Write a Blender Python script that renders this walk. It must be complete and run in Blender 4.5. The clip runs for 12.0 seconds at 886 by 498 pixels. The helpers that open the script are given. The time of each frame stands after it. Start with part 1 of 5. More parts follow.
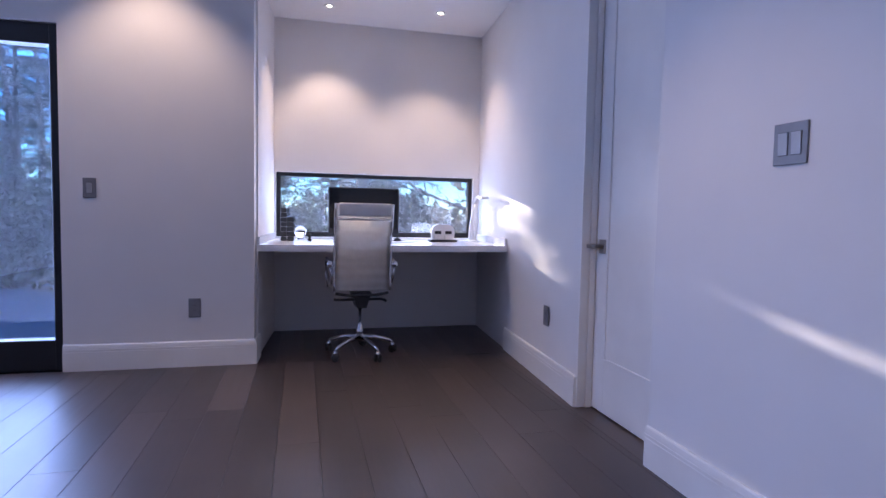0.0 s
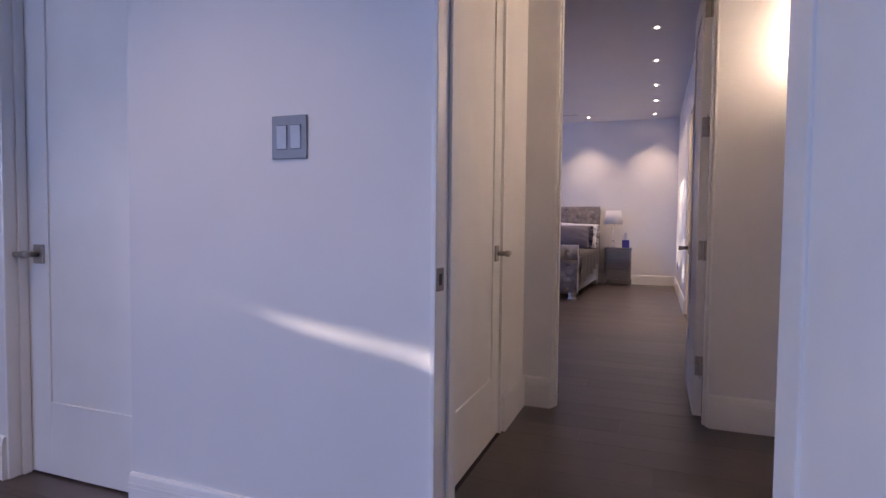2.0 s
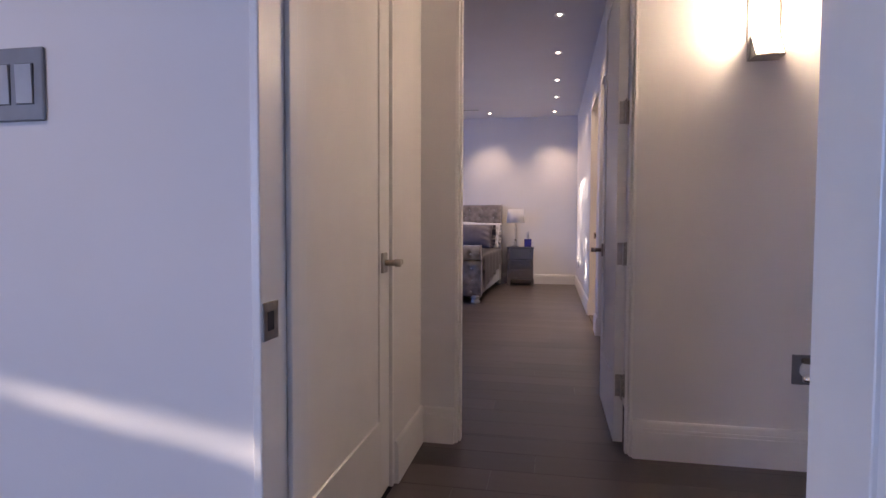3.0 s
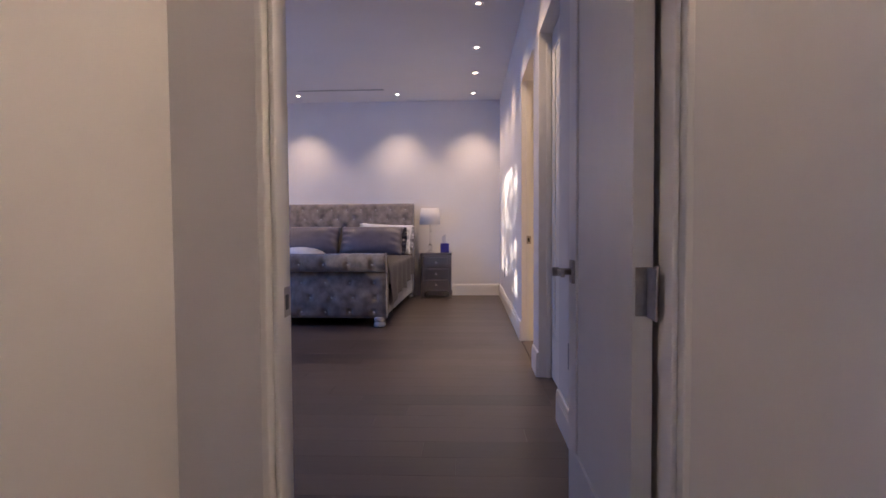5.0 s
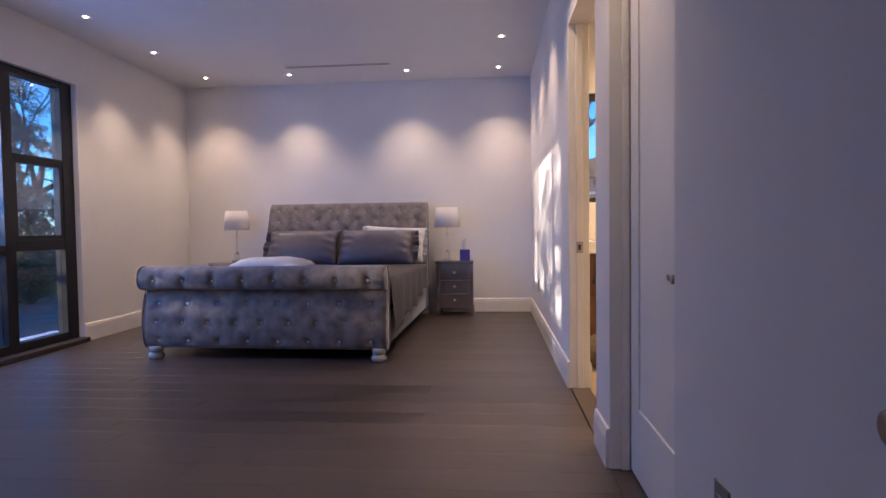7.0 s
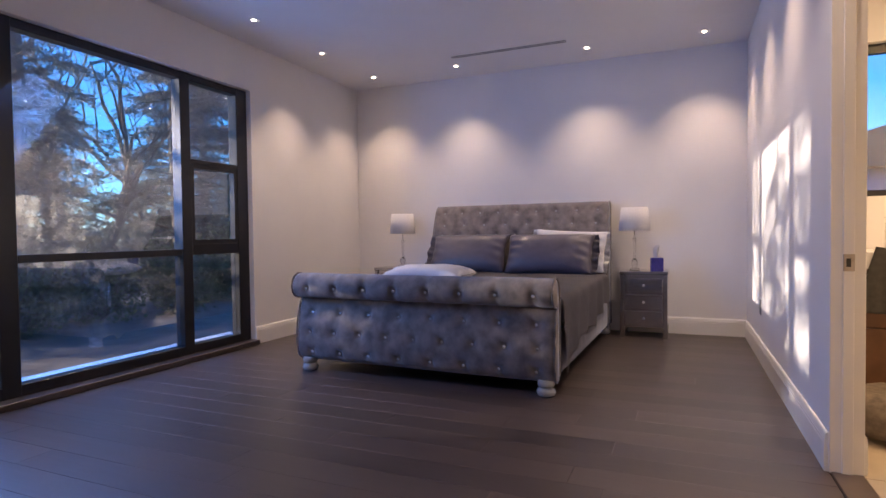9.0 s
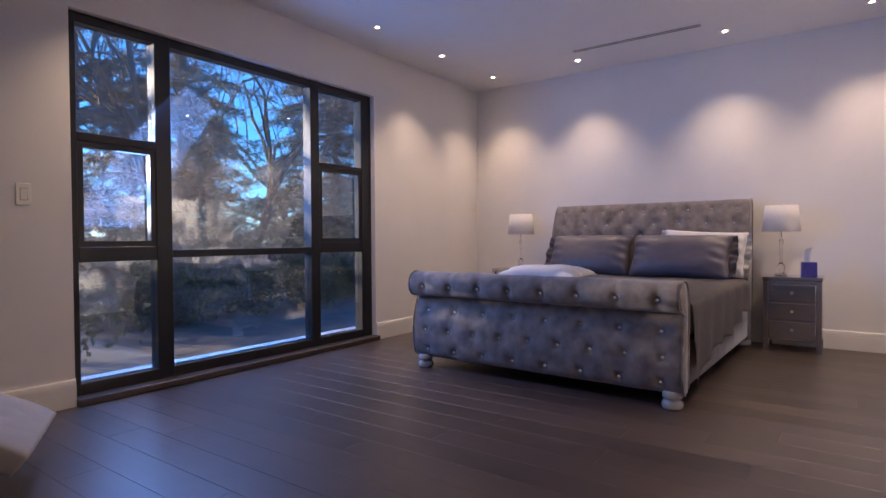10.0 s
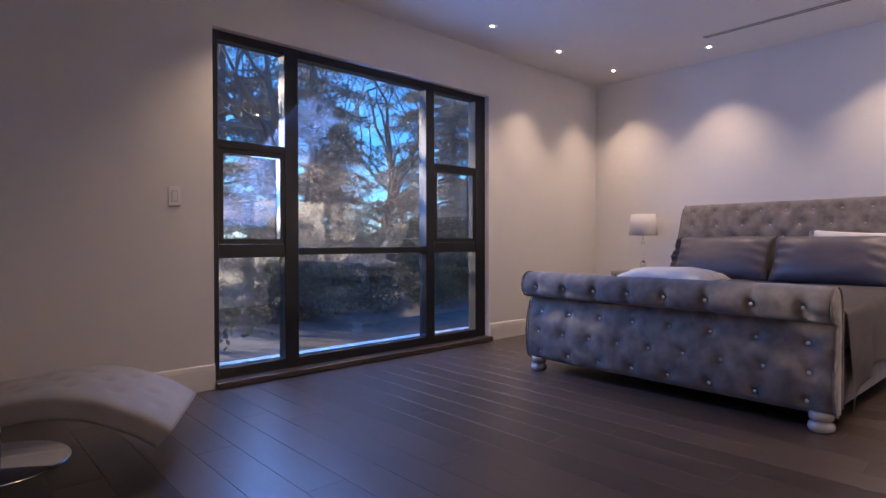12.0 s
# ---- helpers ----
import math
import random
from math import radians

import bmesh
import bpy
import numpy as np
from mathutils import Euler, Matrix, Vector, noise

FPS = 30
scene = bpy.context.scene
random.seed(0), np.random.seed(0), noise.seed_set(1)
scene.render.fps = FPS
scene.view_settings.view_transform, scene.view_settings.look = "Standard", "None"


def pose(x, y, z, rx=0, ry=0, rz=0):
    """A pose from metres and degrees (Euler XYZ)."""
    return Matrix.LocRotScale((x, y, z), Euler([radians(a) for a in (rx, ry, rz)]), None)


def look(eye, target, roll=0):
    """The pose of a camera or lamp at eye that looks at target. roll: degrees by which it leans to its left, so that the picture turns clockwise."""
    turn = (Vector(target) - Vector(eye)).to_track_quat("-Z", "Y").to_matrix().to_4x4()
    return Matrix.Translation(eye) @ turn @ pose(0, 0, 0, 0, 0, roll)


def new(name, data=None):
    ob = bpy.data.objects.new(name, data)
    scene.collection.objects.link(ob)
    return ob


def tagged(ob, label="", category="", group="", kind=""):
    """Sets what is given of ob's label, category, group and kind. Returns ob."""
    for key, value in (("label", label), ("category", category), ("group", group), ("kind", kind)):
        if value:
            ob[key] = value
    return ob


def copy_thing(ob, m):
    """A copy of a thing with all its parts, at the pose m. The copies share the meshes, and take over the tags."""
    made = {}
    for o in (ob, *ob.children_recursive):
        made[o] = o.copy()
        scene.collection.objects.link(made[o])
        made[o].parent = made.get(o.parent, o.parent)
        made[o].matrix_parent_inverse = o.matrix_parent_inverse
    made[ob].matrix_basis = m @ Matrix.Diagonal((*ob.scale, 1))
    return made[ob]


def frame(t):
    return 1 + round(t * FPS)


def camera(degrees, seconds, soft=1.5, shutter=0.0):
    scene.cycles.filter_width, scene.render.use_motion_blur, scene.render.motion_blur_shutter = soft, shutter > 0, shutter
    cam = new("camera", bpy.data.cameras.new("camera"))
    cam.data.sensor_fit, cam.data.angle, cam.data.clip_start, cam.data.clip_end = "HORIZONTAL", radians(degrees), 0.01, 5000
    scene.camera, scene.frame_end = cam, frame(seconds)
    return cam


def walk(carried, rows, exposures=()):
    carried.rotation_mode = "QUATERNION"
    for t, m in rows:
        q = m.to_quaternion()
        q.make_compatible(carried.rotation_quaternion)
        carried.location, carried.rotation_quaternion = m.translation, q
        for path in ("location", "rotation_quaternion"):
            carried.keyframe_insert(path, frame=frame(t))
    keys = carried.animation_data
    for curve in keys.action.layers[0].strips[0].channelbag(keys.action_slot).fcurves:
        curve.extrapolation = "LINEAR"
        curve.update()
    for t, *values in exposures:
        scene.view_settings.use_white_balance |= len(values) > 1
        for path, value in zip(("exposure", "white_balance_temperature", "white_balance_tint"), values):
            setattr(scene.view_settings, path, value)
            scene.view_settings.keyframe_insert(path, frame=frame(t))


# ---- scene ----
cam = camera(76.7, 12.0)
PATH = [
    (0, (0.043, -0.082, 1.002), (0.531, 1.854, 0.883), 1.1),
    (0.5, (0.041, 0.064, 0.989), (0.937, 1.85, 0.887), 1.3),
    (1, (0.065, 0.166, 0.984), (1.369, 1.679, 0.89), 1.1),
    (1.5, (0.044, 0.258, 0.993), (1.748, 1.301, 0.897), 0.9),
    (2, (0.078, 0.29, 0.986), (1.947, 0.996, 0.901), 0.6),
    (2.5, (0.306, 0.329, 0.995), (2.237, 0.844, 0.91), 0.4),
    (3, (0.614, 0.374, 0.997), (2.576, 0.751, 0.911), 0.2),
    (3.3, (0.82, 0.402, 1.0), (2.797, 0.694, 0.914), 0.2),
    (3.7, (1.105, 0.42, 0.996), (3.097, 0.583, 0.911), 0.2),
    (5.3, (2.325, 0.414, 1.005), (4.321, 0.502, 0.926), -0.4),
    (5.5, (2.472, 0.413, 1.003), (4.469, 0.504, 0.927), -0.5),
    (6, (2.82, 0.407, 1.002), (4.816, 0.502, 0.929), -0.6),
    (6.5, (3.149, 0.411, 1.004), (5.145, 0.527, 0.932), -0.7),
    (8.5, (4.089, 0.519, 1.023), (6.002, 1.098, 0.963), -0.8),
    (9, (4.204, 0.518, 1.022), (6.042, 1.304, 0.969), -0.7),
    (9.5, (4.266, 0.507, 1.012), (6.008, 1.489, 0.965), -0.5),
    (10, (4.281, 0.502, 0.993), (5.907, 1.667, 0.955), -0.4),
    (10.5, (4.295, 0.491, 0.981), (5.797, 1.811, 0.95), -0.3),
    (11, (4.31, 0.486, 0.976), (5.723, 1.901, 0.948), -0.25),
    (11.5, (4.318, 0.5, 0.97), (5.686, 1.959, 0.946), -0.15),
    (12, (4.333, 0.514, 0.968), (5.685, 1.988, 0.942), -0.1),
]
walk(cam, [(t, look(eye, target, roll)) for t, eye, target, roll in PATH], [(0.0, 2.5, 6750, 22), (1.5, 2.5, 7150, 22), (3.0, 2.5, 7500, 20), (6.0, 2.5, 7450, 18), (9.0, 2.53, 7400, 17), (10.5, 2.53, 7550, 17), (12.0, 2.5, 7550, 17)])

# world, sun, large lights
SUN_DIR = Vector((0.365, -1.0, -0.16)).normalized()      # the way the sunlight travels
SUN_ELEV = math.asin(-SUN_DIR.z)
world = bpy.data.worlds.new("sky")
scene.world = world
world.use_nodes = True
wn = world.node_tree.nodes
sky = wn.new("ShaderNodeTexSky")
sky.sky_type = "NISHITA"
sky.sun_disc = False
sky.sun_elevation = SUN_ELEV
sky.sun_rotation = math.atan2(-SUN_DIR.x, -SUN_DIR.y)
sky.ozone_density = 9.0
sky.dust_density = 0.0
wn["Background"].inputs["Strength"].default_value = 0.15
world.node_tree.links.new(sky.outputs[0], wn["Background"].inputs[0])


def lamp(name, kind, m, power, colour, **more):
    data = bpy.data.lights.new(name, kind)
    data.energy, data.color = power, colour
    for key, value in more.items():
        if key == "size":
            data.size = value
        elif key == "size_y":
            data.shape, data.size_y = "RECTANGLE", value
        elif key == "radius":
            data.shadow_soft_size = value
        elif key == "angle":
            data.angle = value
        elif key == "cone":
            data.spot_size, data.spot_blend = value
    ob = new(name, data)
    ob.matrix_basis = m
    return ob


lamp("sun", "SUN", look((0, 0, 0), SUN_DIR), 2.6, (1.0, 0.92, 0.82), angle=radians(0.6))
# the sky's light through the glass doors and the windows
SKY_BLUE = (0.42, 0.60, 1.0)
lamp("sky_bedroom", "AREA", look((6.45, 4.75, 1.6), (8.0, 3.1, 0.1)), 21, (0.13, 0.34, 1.0), size=1.1, size_y=1.2)
lamp("sky_study", "AREA", look((-2.5, 3.95, 1.1), (-1.6, 0.6, 0.0)), 32, (0.32, 0.50, 1.0), size=2.1, size_y=1.9)
lamp("sky_nook", "AREA", look((0.65, 4.93, 1.08), (0.65, 0, 0.6)), 5.5, SKY_BLUE, size=1.5, size_y=0.45)
WARM = (1.0, 0.80, 0.62)
CEIL, SOFFIT = 2.82, 2.6
DOWNLIGHTS = [(9.83, 3.76), (9.83, 2.748), (9.83, 1.377), (9.83, 0.334), (8.874, 3.79), (7.918, 3.79), (6.96, 3.79), (6.0, 3.79),
              (8.821, 0.32), (7.877, 0.32), (6.741, 0.32), (5.651, 0.32)]
for x, y in DOWNLIGHTS:
    lamp("downlight_lamp", "SPOT", pose(x, y, CEIL - 0.03), 10.6, WARM, radius=0.03, cone=(radians(95), 1.0))
# the two at y 1.5 are unseen, added to brighten the study floor
for x, y, z, power in ((0.24, 4.43, SOFFIT, 6.4), (1.1, 4.33, SOFFIT, 6.4), (-0.87, 3.35, CEIL, 8.5), (-0.87, 1.5, CEIL, 9.0), (0.35, 1.5, CEIL, 9.0)):
    lamp("downlight_lamp", "SPOT", pose(x, y, z - 0.03), power, WARM, radius=0.03, cone=(radians(95), 0.6))
lamp("bath_lamp", "AREA", look((7.4, -1.4, 2.55), (7.4, -1.4, 0)), 9, (1.0, 0.72, 0.42), size=0.8)

# materials
def material(name, base, rough=0.5, metal=0.0, noise_scale=0.0, vary=0.0, bump=0.0, bump_scale=200.0, spec=0.5, per_object=0.0):
    mat = bpy.data.materials.new(name)
    mat.use_nodes = True
    nt = mat.node_tree
    n, l = nt.nodes, nt.links
    b = n["Principled BSDF"]
    b.inputs["Base Color"].default_value = (*base, 1)
    b.inputs["Roughness"].default_value = rough
    b.inputs["Metallic"].default_value = metal
    b.inputs["Specular IOR Level"].default_value = spec
    co = n.new("ShaderNodeTexCoord")
    last = None
    if vary:
        t = n.new("ShaderNodeTexNoise")
        t.inputs["Scale"].default_value, t.inputs["Detail"].default_value = noise_scale, 6
        l.new(co.outputs["Object"], t.inputs["Vector"])
        ramp = n.new("ShaderNodeMapRange")
        ramp.inputs["From Min"].default_value, ramp.inputs["From Max"].default_value = 0.3, 0.7
        ramp.inputs["To Min"].default_value, ramp.inputs["To Max"].default_value = 1 - vary, 1 + vary
        l.new(t.outputs["Fac"], ramp.inputs["Value"])
        last = ramp.outputs[0]
        r2 = n.new("ShaderNodeMapRange")
        r2.inputs["To Min"].default_value, r2.inputs["To Max"].default_value = rough * (1 - vary), min(1, rough * (1 + vary))
        l.new(t.outputs["Fac"], r2.inputs["Value"])
        l.new(r2.outputs[0], b.inputs["Roughness"])
    if per_object:
        info = n.new("ShaderNodeObjectInfo")
        r3 = n.new("ShaderNodeMapRange")
        r3.inputs["To Min"].default_value, r3.inputs["To Max"].default_value = 1 - per_object, 1 + per_object
        l.new(info.outputs["Random"], r3.inputs["Value"])
        if last:
            mul = n.new("ShaderNodeMath")
            mul.operation = "MULTIPLY"
            l.new(last, mul.inputs[0])
            l.new(r3.outputs[0], mul.inputs[1])
            last = mul.outputs[0]
        else:
            last = r3.outputs[0]
    if last:
        mix = n.new("ShaderNodeVectorMath")
        mix.operation = "SCALE"
        mix.inputs[0].default_value = base
        l.new(last, mix.inputs["Scale"])
        l.new(mix.outputs[0], b.inputs["Base Color"])
    if bump:
        t2 = n.new("ShaderNodeTexNoise")
        t2.inputs["Scale"].default_value, t2.inputs["Detail"].default_value = bump_scale, 4
        l.new(co.outputs["Object"], t2.inputs["Vector"])
        bp = n.new("ShaderNodeBump")
        bp.inputs["Strength"].default_value, bp.inputs["Distance"].default_value = bump, 0.002
        l.new(t2.outputs["Fac"], bp.inputs["Height"])
        l.new(bp.outputs[0], b.inputs["Normal"])
    return mat


def glow(name, colour, strength):
    mat = bpy.data.materials.new(name)
    mat.use_nodes = True
    n, l = mat.node_tree.nodes, mat.node_tree.links
    n.clear()
    e, o = n.new("ShaderNodeEmission"), n.new("ShaderNodeOutputMaterial")
    e.inputs[0].default_value, e.inputs[1].default_value = (*colour, 1), strength
    l.new(e.outputs[0], o.inputs[0])
    return mat


def pane_glass(name, tint=(1, 1, 1), boost=1.0):
    mat = bpy.data.materials.new(name)
    mat.use_nodes = True
    n, l = mat.node_tree.nodes, mat.node_tree.links
    n.clear()
    o, mix, tr, gl, fr = (n.new("ShaderNode" + k) for k in ("OutputMaterial", "MixShader", "BsdfTransparent", "BsdfGlossy", "LayerWeight"))
    power, ma = n.new("ShaderNodeMath"), n.new("ShaderNodeMath")
    power.operation, ma.operation = "POWER", "MULTIPLY_ADD"
    power.inputs[1].default_value, ma.inputs[1].default_value, ma.inputs[2].default_value = 4.5, 0.92, 0.06 * boost
    tr.inputs[0].default_value = (*tint, 1)
    gl.inputs["Roughness"].default_value = 0.0
    fr.inputs[0].default_value = 0.5
    l.new(fr.outputs["Facing"], power.inputs[0])
    l.new(power.outputs[0], ma.inputs[0])
    l.new(ma.outputs[0], mix.inputs[0])
    l.new(tr.outputs[0], mix.inputs[1])
    l.new(gl.outputs[0], mix.inputs[2])
    l.new(mix.outputs[0], o.inputs[0])
    return mat


def wood_floor(name, dark, light):
    mat = material(name, dark, 0.42, spec=0.85)
    n, l = mat.node_tree.nodes, mat.node_tree.links
    b = n["Principled BSDF"]
    co, info = n.new("ShaderNodeTexCoord"), n.new("ShaderNodeObjectInfo")
    shift = n.new("ShaderNodeVectorMath")
    shift.operation = "MULTIPLY_ADD"
    shift.inputs[1].default_value = (18, 1.3, 18)
    rnd = n.new("ShaderNodeCombineXYZ")
    k = n.new("ShaderNodeMath")
    k.operation = "MULTIPLY"
    k.inputs[1].default_value = 91.0
    l.new(info.outputs["Random"], k.inputs[0])
    l.new(k.outputs[0], rnd.inputs[2])
    l.new(co.outputs["Object"], shift.inputs[0])
    l.new(rnd.outputs[0], shift.inputs[2])
    grain = n.new("ShaderNodeTexNoise")
    grain.inputs["Scale"].default_value, grain.inputs["Detail"].default_value, grain.inputs["Roughness"].default_value = 1.6, 9, 0.65
    l.new(shift.outputs[0], grain.inputs["Vector"])
    blotch = n.new("ShaderNodeTexNoise")
    blotch.inputs["Scale"].default_value, blotch.inputs["Detail"].default_value = 2.2, 3
    l.new(co.outputs["Object"], blotch.inputs["Vector"])
    add = n.new("ShaderNodeMath")
    add.operation = "MULTIPLY_ADD"
    add.inputs[1].default_value = 0.45
    l.new(grain.outputs["Fac"], add.inputs[0])
    m2 = n.new("ShaderNodeMath")
    m2.operation = "MULTIPLY_ADD"
    m2.inputs[1].default_value = 0.27
    l.new(info.outputs["Random"], m2.inputs[0])
    m3 = n.new("ShaderNodeMath")
    m3.operation = "MULTIPLY"
    m3.inputs[1].default_value = 0.3
    l.new(blotch.outputs["Fac"], m3.inputs[0])
    l.new(m3.outputs[0], m2.inputs[2])
    l.new(m2.outputs[0], add.inputs[2])
    ramp = n.new("ShaderNodeValToRGB")
    ramp.color_ramp.elements[0].position, ramp.color_ramp.elements[0].color = 0.3, (*dark, 1)
    ramp.color_ramp.elements[1].position, ramp.color_ramp.elements[1].color = 0.78, (*light, 1)
    l.new(add.outputs[0], ramp.inputs[0])
    l.new(ramp.outputs[0], b.inputs["Base Color"])
    rr = n.new("ShaderNodeMapRange")
    rr.inputs["To Min"].default_value, rr.inputs["To Max"].default_value = 0.28, 0.47
    l.new(grain.outputs["Fac"], rr.inputs["Value"])
    l.new(rr.outputs[0], b.inputs["Roughness"])
    bp = n.new("ShaderNodeBump")
    bp.inputs["Strength"].default_value, bp.inputs["Distance"].default_value = 0.4, 0.002
    l.new(grain.outputs["Fac"], bp.inputs["Height"])
    l.new(bp.outputs[0], b.inputs["Normal"])
    return mat


WALL = material("wall_paint", (0.74, 0.72, 0.72), 0.75, noise_scale=3, vary=0.02, bump=0.12, bump_scale=260)
CEILING = material("ceiling_paint", (0.76, 0.75, 0.76), 0.85, noise_scale=2, vary=0.02, bump=0.1, bump_scale=200)
TRIM = material("trim_paint", (0.80, 0.78, 0.76), 0.32, noise_scale=5, vary=0.03, bump=0.05, bump_scale=90)
OAK = wood_floor("dark_oak_boards", (0.028, 0.020, 0.0185), (0.096, 0.069, 0.062))
SUBFLOOR = material("floor_joint", (0.02, 0.016, 0.015), 0.9)
BLACK = material("black_aluminium", (0.012, 0.012, 0.014), 0.35, noise_scale=20, vary=0.1)
NICKEL = material("brushed_nickel", (0.42, 0.38, 0.35), 0.35, 1.0, noise_scale=60, vary=0.15)
GREYPLATE = material("grey_plastic", (0.20, 0.20, 0.22), 0.4, noise_scale=40, vary=0.05)
CHROME = material("chrome", (0.75, 0.75, 0.77), 0.08, 1.0)
GLASS = pane_glass("window_glass", (0.96, 0.975, 0.985), 3.2)
WHITEPLASTIC = material("white_plastic", (0.8, 0.8, 0.78), 0.35)

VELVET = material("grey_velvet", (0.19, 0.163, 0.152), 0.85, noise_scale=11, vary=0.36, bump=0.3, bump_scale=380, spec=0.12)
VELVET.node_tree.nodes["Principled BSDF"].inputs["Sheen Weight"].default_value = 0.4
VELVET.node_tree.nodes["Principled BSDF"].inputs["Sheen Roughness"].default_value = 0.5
# bluish tint: the window's blue light put into the sheen colour
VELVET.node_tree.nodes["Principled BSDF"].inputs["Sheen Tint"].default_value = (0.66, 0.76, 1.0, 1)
SATIN = material("purple_grey_satin", (0.085, 0.075, 0.10), 0.42, noise_scale=9, vary=0.12, bump=0.15, bump_scale=300)
SPREAD = material("grey_bedspread", (0.15, 0.135, 0.145), 0.6, noise_scale=14, vary=0.12, bump=0.4, bump_scale=160)
LINEN = material("white_linen", (0.62, 0.61, 0.64), 0.8, noise_scale=12, vary=0.03, bump=0.25, bump_scale=250)
CRYSTAL = material("crystal", (0.85, 0.86, 0.9), 0.06, 0.6)
PEARL = material("pearl_paint", (0.36, 0.355, 0.36), 0.25, noise_scale=20, vary=0.05)
MIRROR = material("smoked_mirror", (0.55, 0.54, 0.56), 0.10, 1.0, noise_scale=30, vary=0.06)
SHADE = material("lamp_shade", (0.82, 0.81, 0.83), 0.8, noise_scale=60, vary=0.04, bump=0.2, bump_scale=400)
CLEAR = material("clear_crystal", (0.9, 0.9, 0.92), 0.02)
CLEAR.node_tree.nodes["Principled BSDF"].inputs["Transmission Weight"].default_value = 1.0
CLEAR.node_tree.nodes["Principled BSDF"].inputs["IOR"].default_value = 1.5
BLUECARD = material("blue_card", (0.035, 0.03, 0.22), 0.5, noise_scale=25, vary=0.3)
LEATHER = material("white_leather", (0.70, 0.68, 0.66), 0.45, noise_scale=18, vary=0.05, bump=0.3, bump_scale=220)
CREAM = material("cream_upholstery", (0.36, 0.335, 0.315), 0.7, noise_scale=10, vary=0.06, bump=0.35, bump_scale=260)
GLOSSWHITE = material("white_lacquer", (0.82, 0.82, 0.83), 0.18, noise_scale=4, vary=0.03)
DARKPLASTIC = material("black_plastic", (0.015, 0.015, 0.017), 0.4, noise_scale=30, vary=0.1)

TILE = material("beige_tile", (0.45, 0.38, 0.30), 0.3, noise_scale=6, vary=0.12)
WALNUT = material("walnut_front", (0.13, 0.06, 0.03), 0.4, noise_scale=8, vary=0.25, bump=0.1, bump_scale=60)
TOWEL = material("grey_towel", (0.12, 0.115, 0.11), 0.95, noise_scale=30, vary=0.2, bump=0.8, bump_scale=150)
SHAG = material("grey_shag", (0.16, 0.13, 0.11), 0.95, noise_scale=25, vary=0.4, bump=1.0, bump_scale=60)
SOIL = material("leaf_litter", (0.16, 0.13, 0.105), 0.95, noise_scale=3, vary=0.4, bump=1.0, bump_scale=20)
PAVING = material("asphalt_drive", (0.20, 0.205, 0.215), 0.8, noise_scale=1.2, vary=0.15, bump=0.4, bump_scale=60)
BARK = material("bark", (0.09, 0.07, 0.055), 0.9, noise_scale=12, vary=0.35, bump=1.0, bump_scale=30)
NEEDLES = material("needles", (0.12, 0.135, 0.115), 0.7, noise_scale=1.5, vary=0.45, spec=0.3)
SHRUB = material("shrub_leaves", (0.12, 0.14, 0.075), 0.6, noise_scale=2.5, vary=0.45, spec=0.3)
BLOSSOM = material("blossom", (0.75, 0.62, 0.62), 0.7, noise_scale=30, vary=0.1)
BLUEPAINT = material("blue_siding", (0.12, 0.20, 0.36), 0.7, noise_scale=2, vary=0.12)
ROOFING = material("grey_shingle", (0.08, 0.08, 0.085), 0.9, noise_scale=20, vary=0.3)
CARPAINT = material("blue_car_paint", (0.03, 0.07, 0.22), 0.25, 0.3)
DARKGLASS = material("car_glass", (0.01, 0.012, 0.015), 0.08)


def leafy(mat, share):
    """Lets part of the light through the leaf."""
    n, l = mat.node_tree.nodes, mat.node_tree.links
    b, o = n["Principled BSDF"], n["Material Output"]
    t, mix = n.new("ShaderNodeBsdfTranslucent"), n.new("ShaderNodeMixShader")
    src = b.inputs["Base Color"].links[0].from_socket
    l.new(src, t.inputs[0])
    mix.inputs[0].default_value = share
    l.new(b.outputs[0], mix.inputs[1])
    l.new(t.outputs[0], mix.inputs[2])
    l.new(mix.outputs[0], o.inputs[0])


leafy(NEEDLES, 0.6), leafy(SHRUB, 0.55), leafy(SHADE, 0.5), leafy(BLOSSOM, 0.4)
ROCKER = material("light_grey_rocker", (0.36, 0.36, 0.38), 0.35, noise_scale=40, vary=0.05)

# shape helpers
def box(bm, x0, x1, y0, y1, z0, z1):
    v = [bm.verts.new(p) for p in ((x0, y0, z0), (x1, y0, z0), (x1, y1, z0), (x0, y1, z0), (x0, y0, z1), (x1, y0, z1), (x1, y1, z1), (x0, y1, z1))]
    return [bm.faces.new([v[i] for i in f]) for f in ((3, 2, 1, 0), (4, 5, 6, 7), (0, 1, 5, 4), (1, 2, 6, 5), (2, 3, 7, 6), (3, 0, 4, 7))]


def boxes(*rows, bevel=0.0, segments=2):
    bm = bmesh.new()
    for r in rows:
        box(bm, *r)
    if bevel:
        bmesh.ops.bevel(bm, geom=bm.edges[:], offset=bevel, segments=segments, affect="EDGES", profile=0.5)
    return bm


def lathe(profile, steps=24, m=Matrix()):
    """A turned body from (radius, z) pairs."""
    bm = bmesh.new()
    rings = []
    for r, z in profile:
        rings.append([bm.verts.new(m @ Vector((r * math.cos(2 * math.pi * k / steps), r * math.sin(2 * math.pi * k / steps), z))) for k in range(steps)])
    for a, b in zip(rings, rings[1:]):
        for k in range(steps):
            bm.faces.new((a[k], a[(k + 1) % steps], b[(k + 1) % steps], b[k]))
    bm.faces.new(list(reversed(rings[0])))
    bm.faces.new(rings[-1])
    return bm


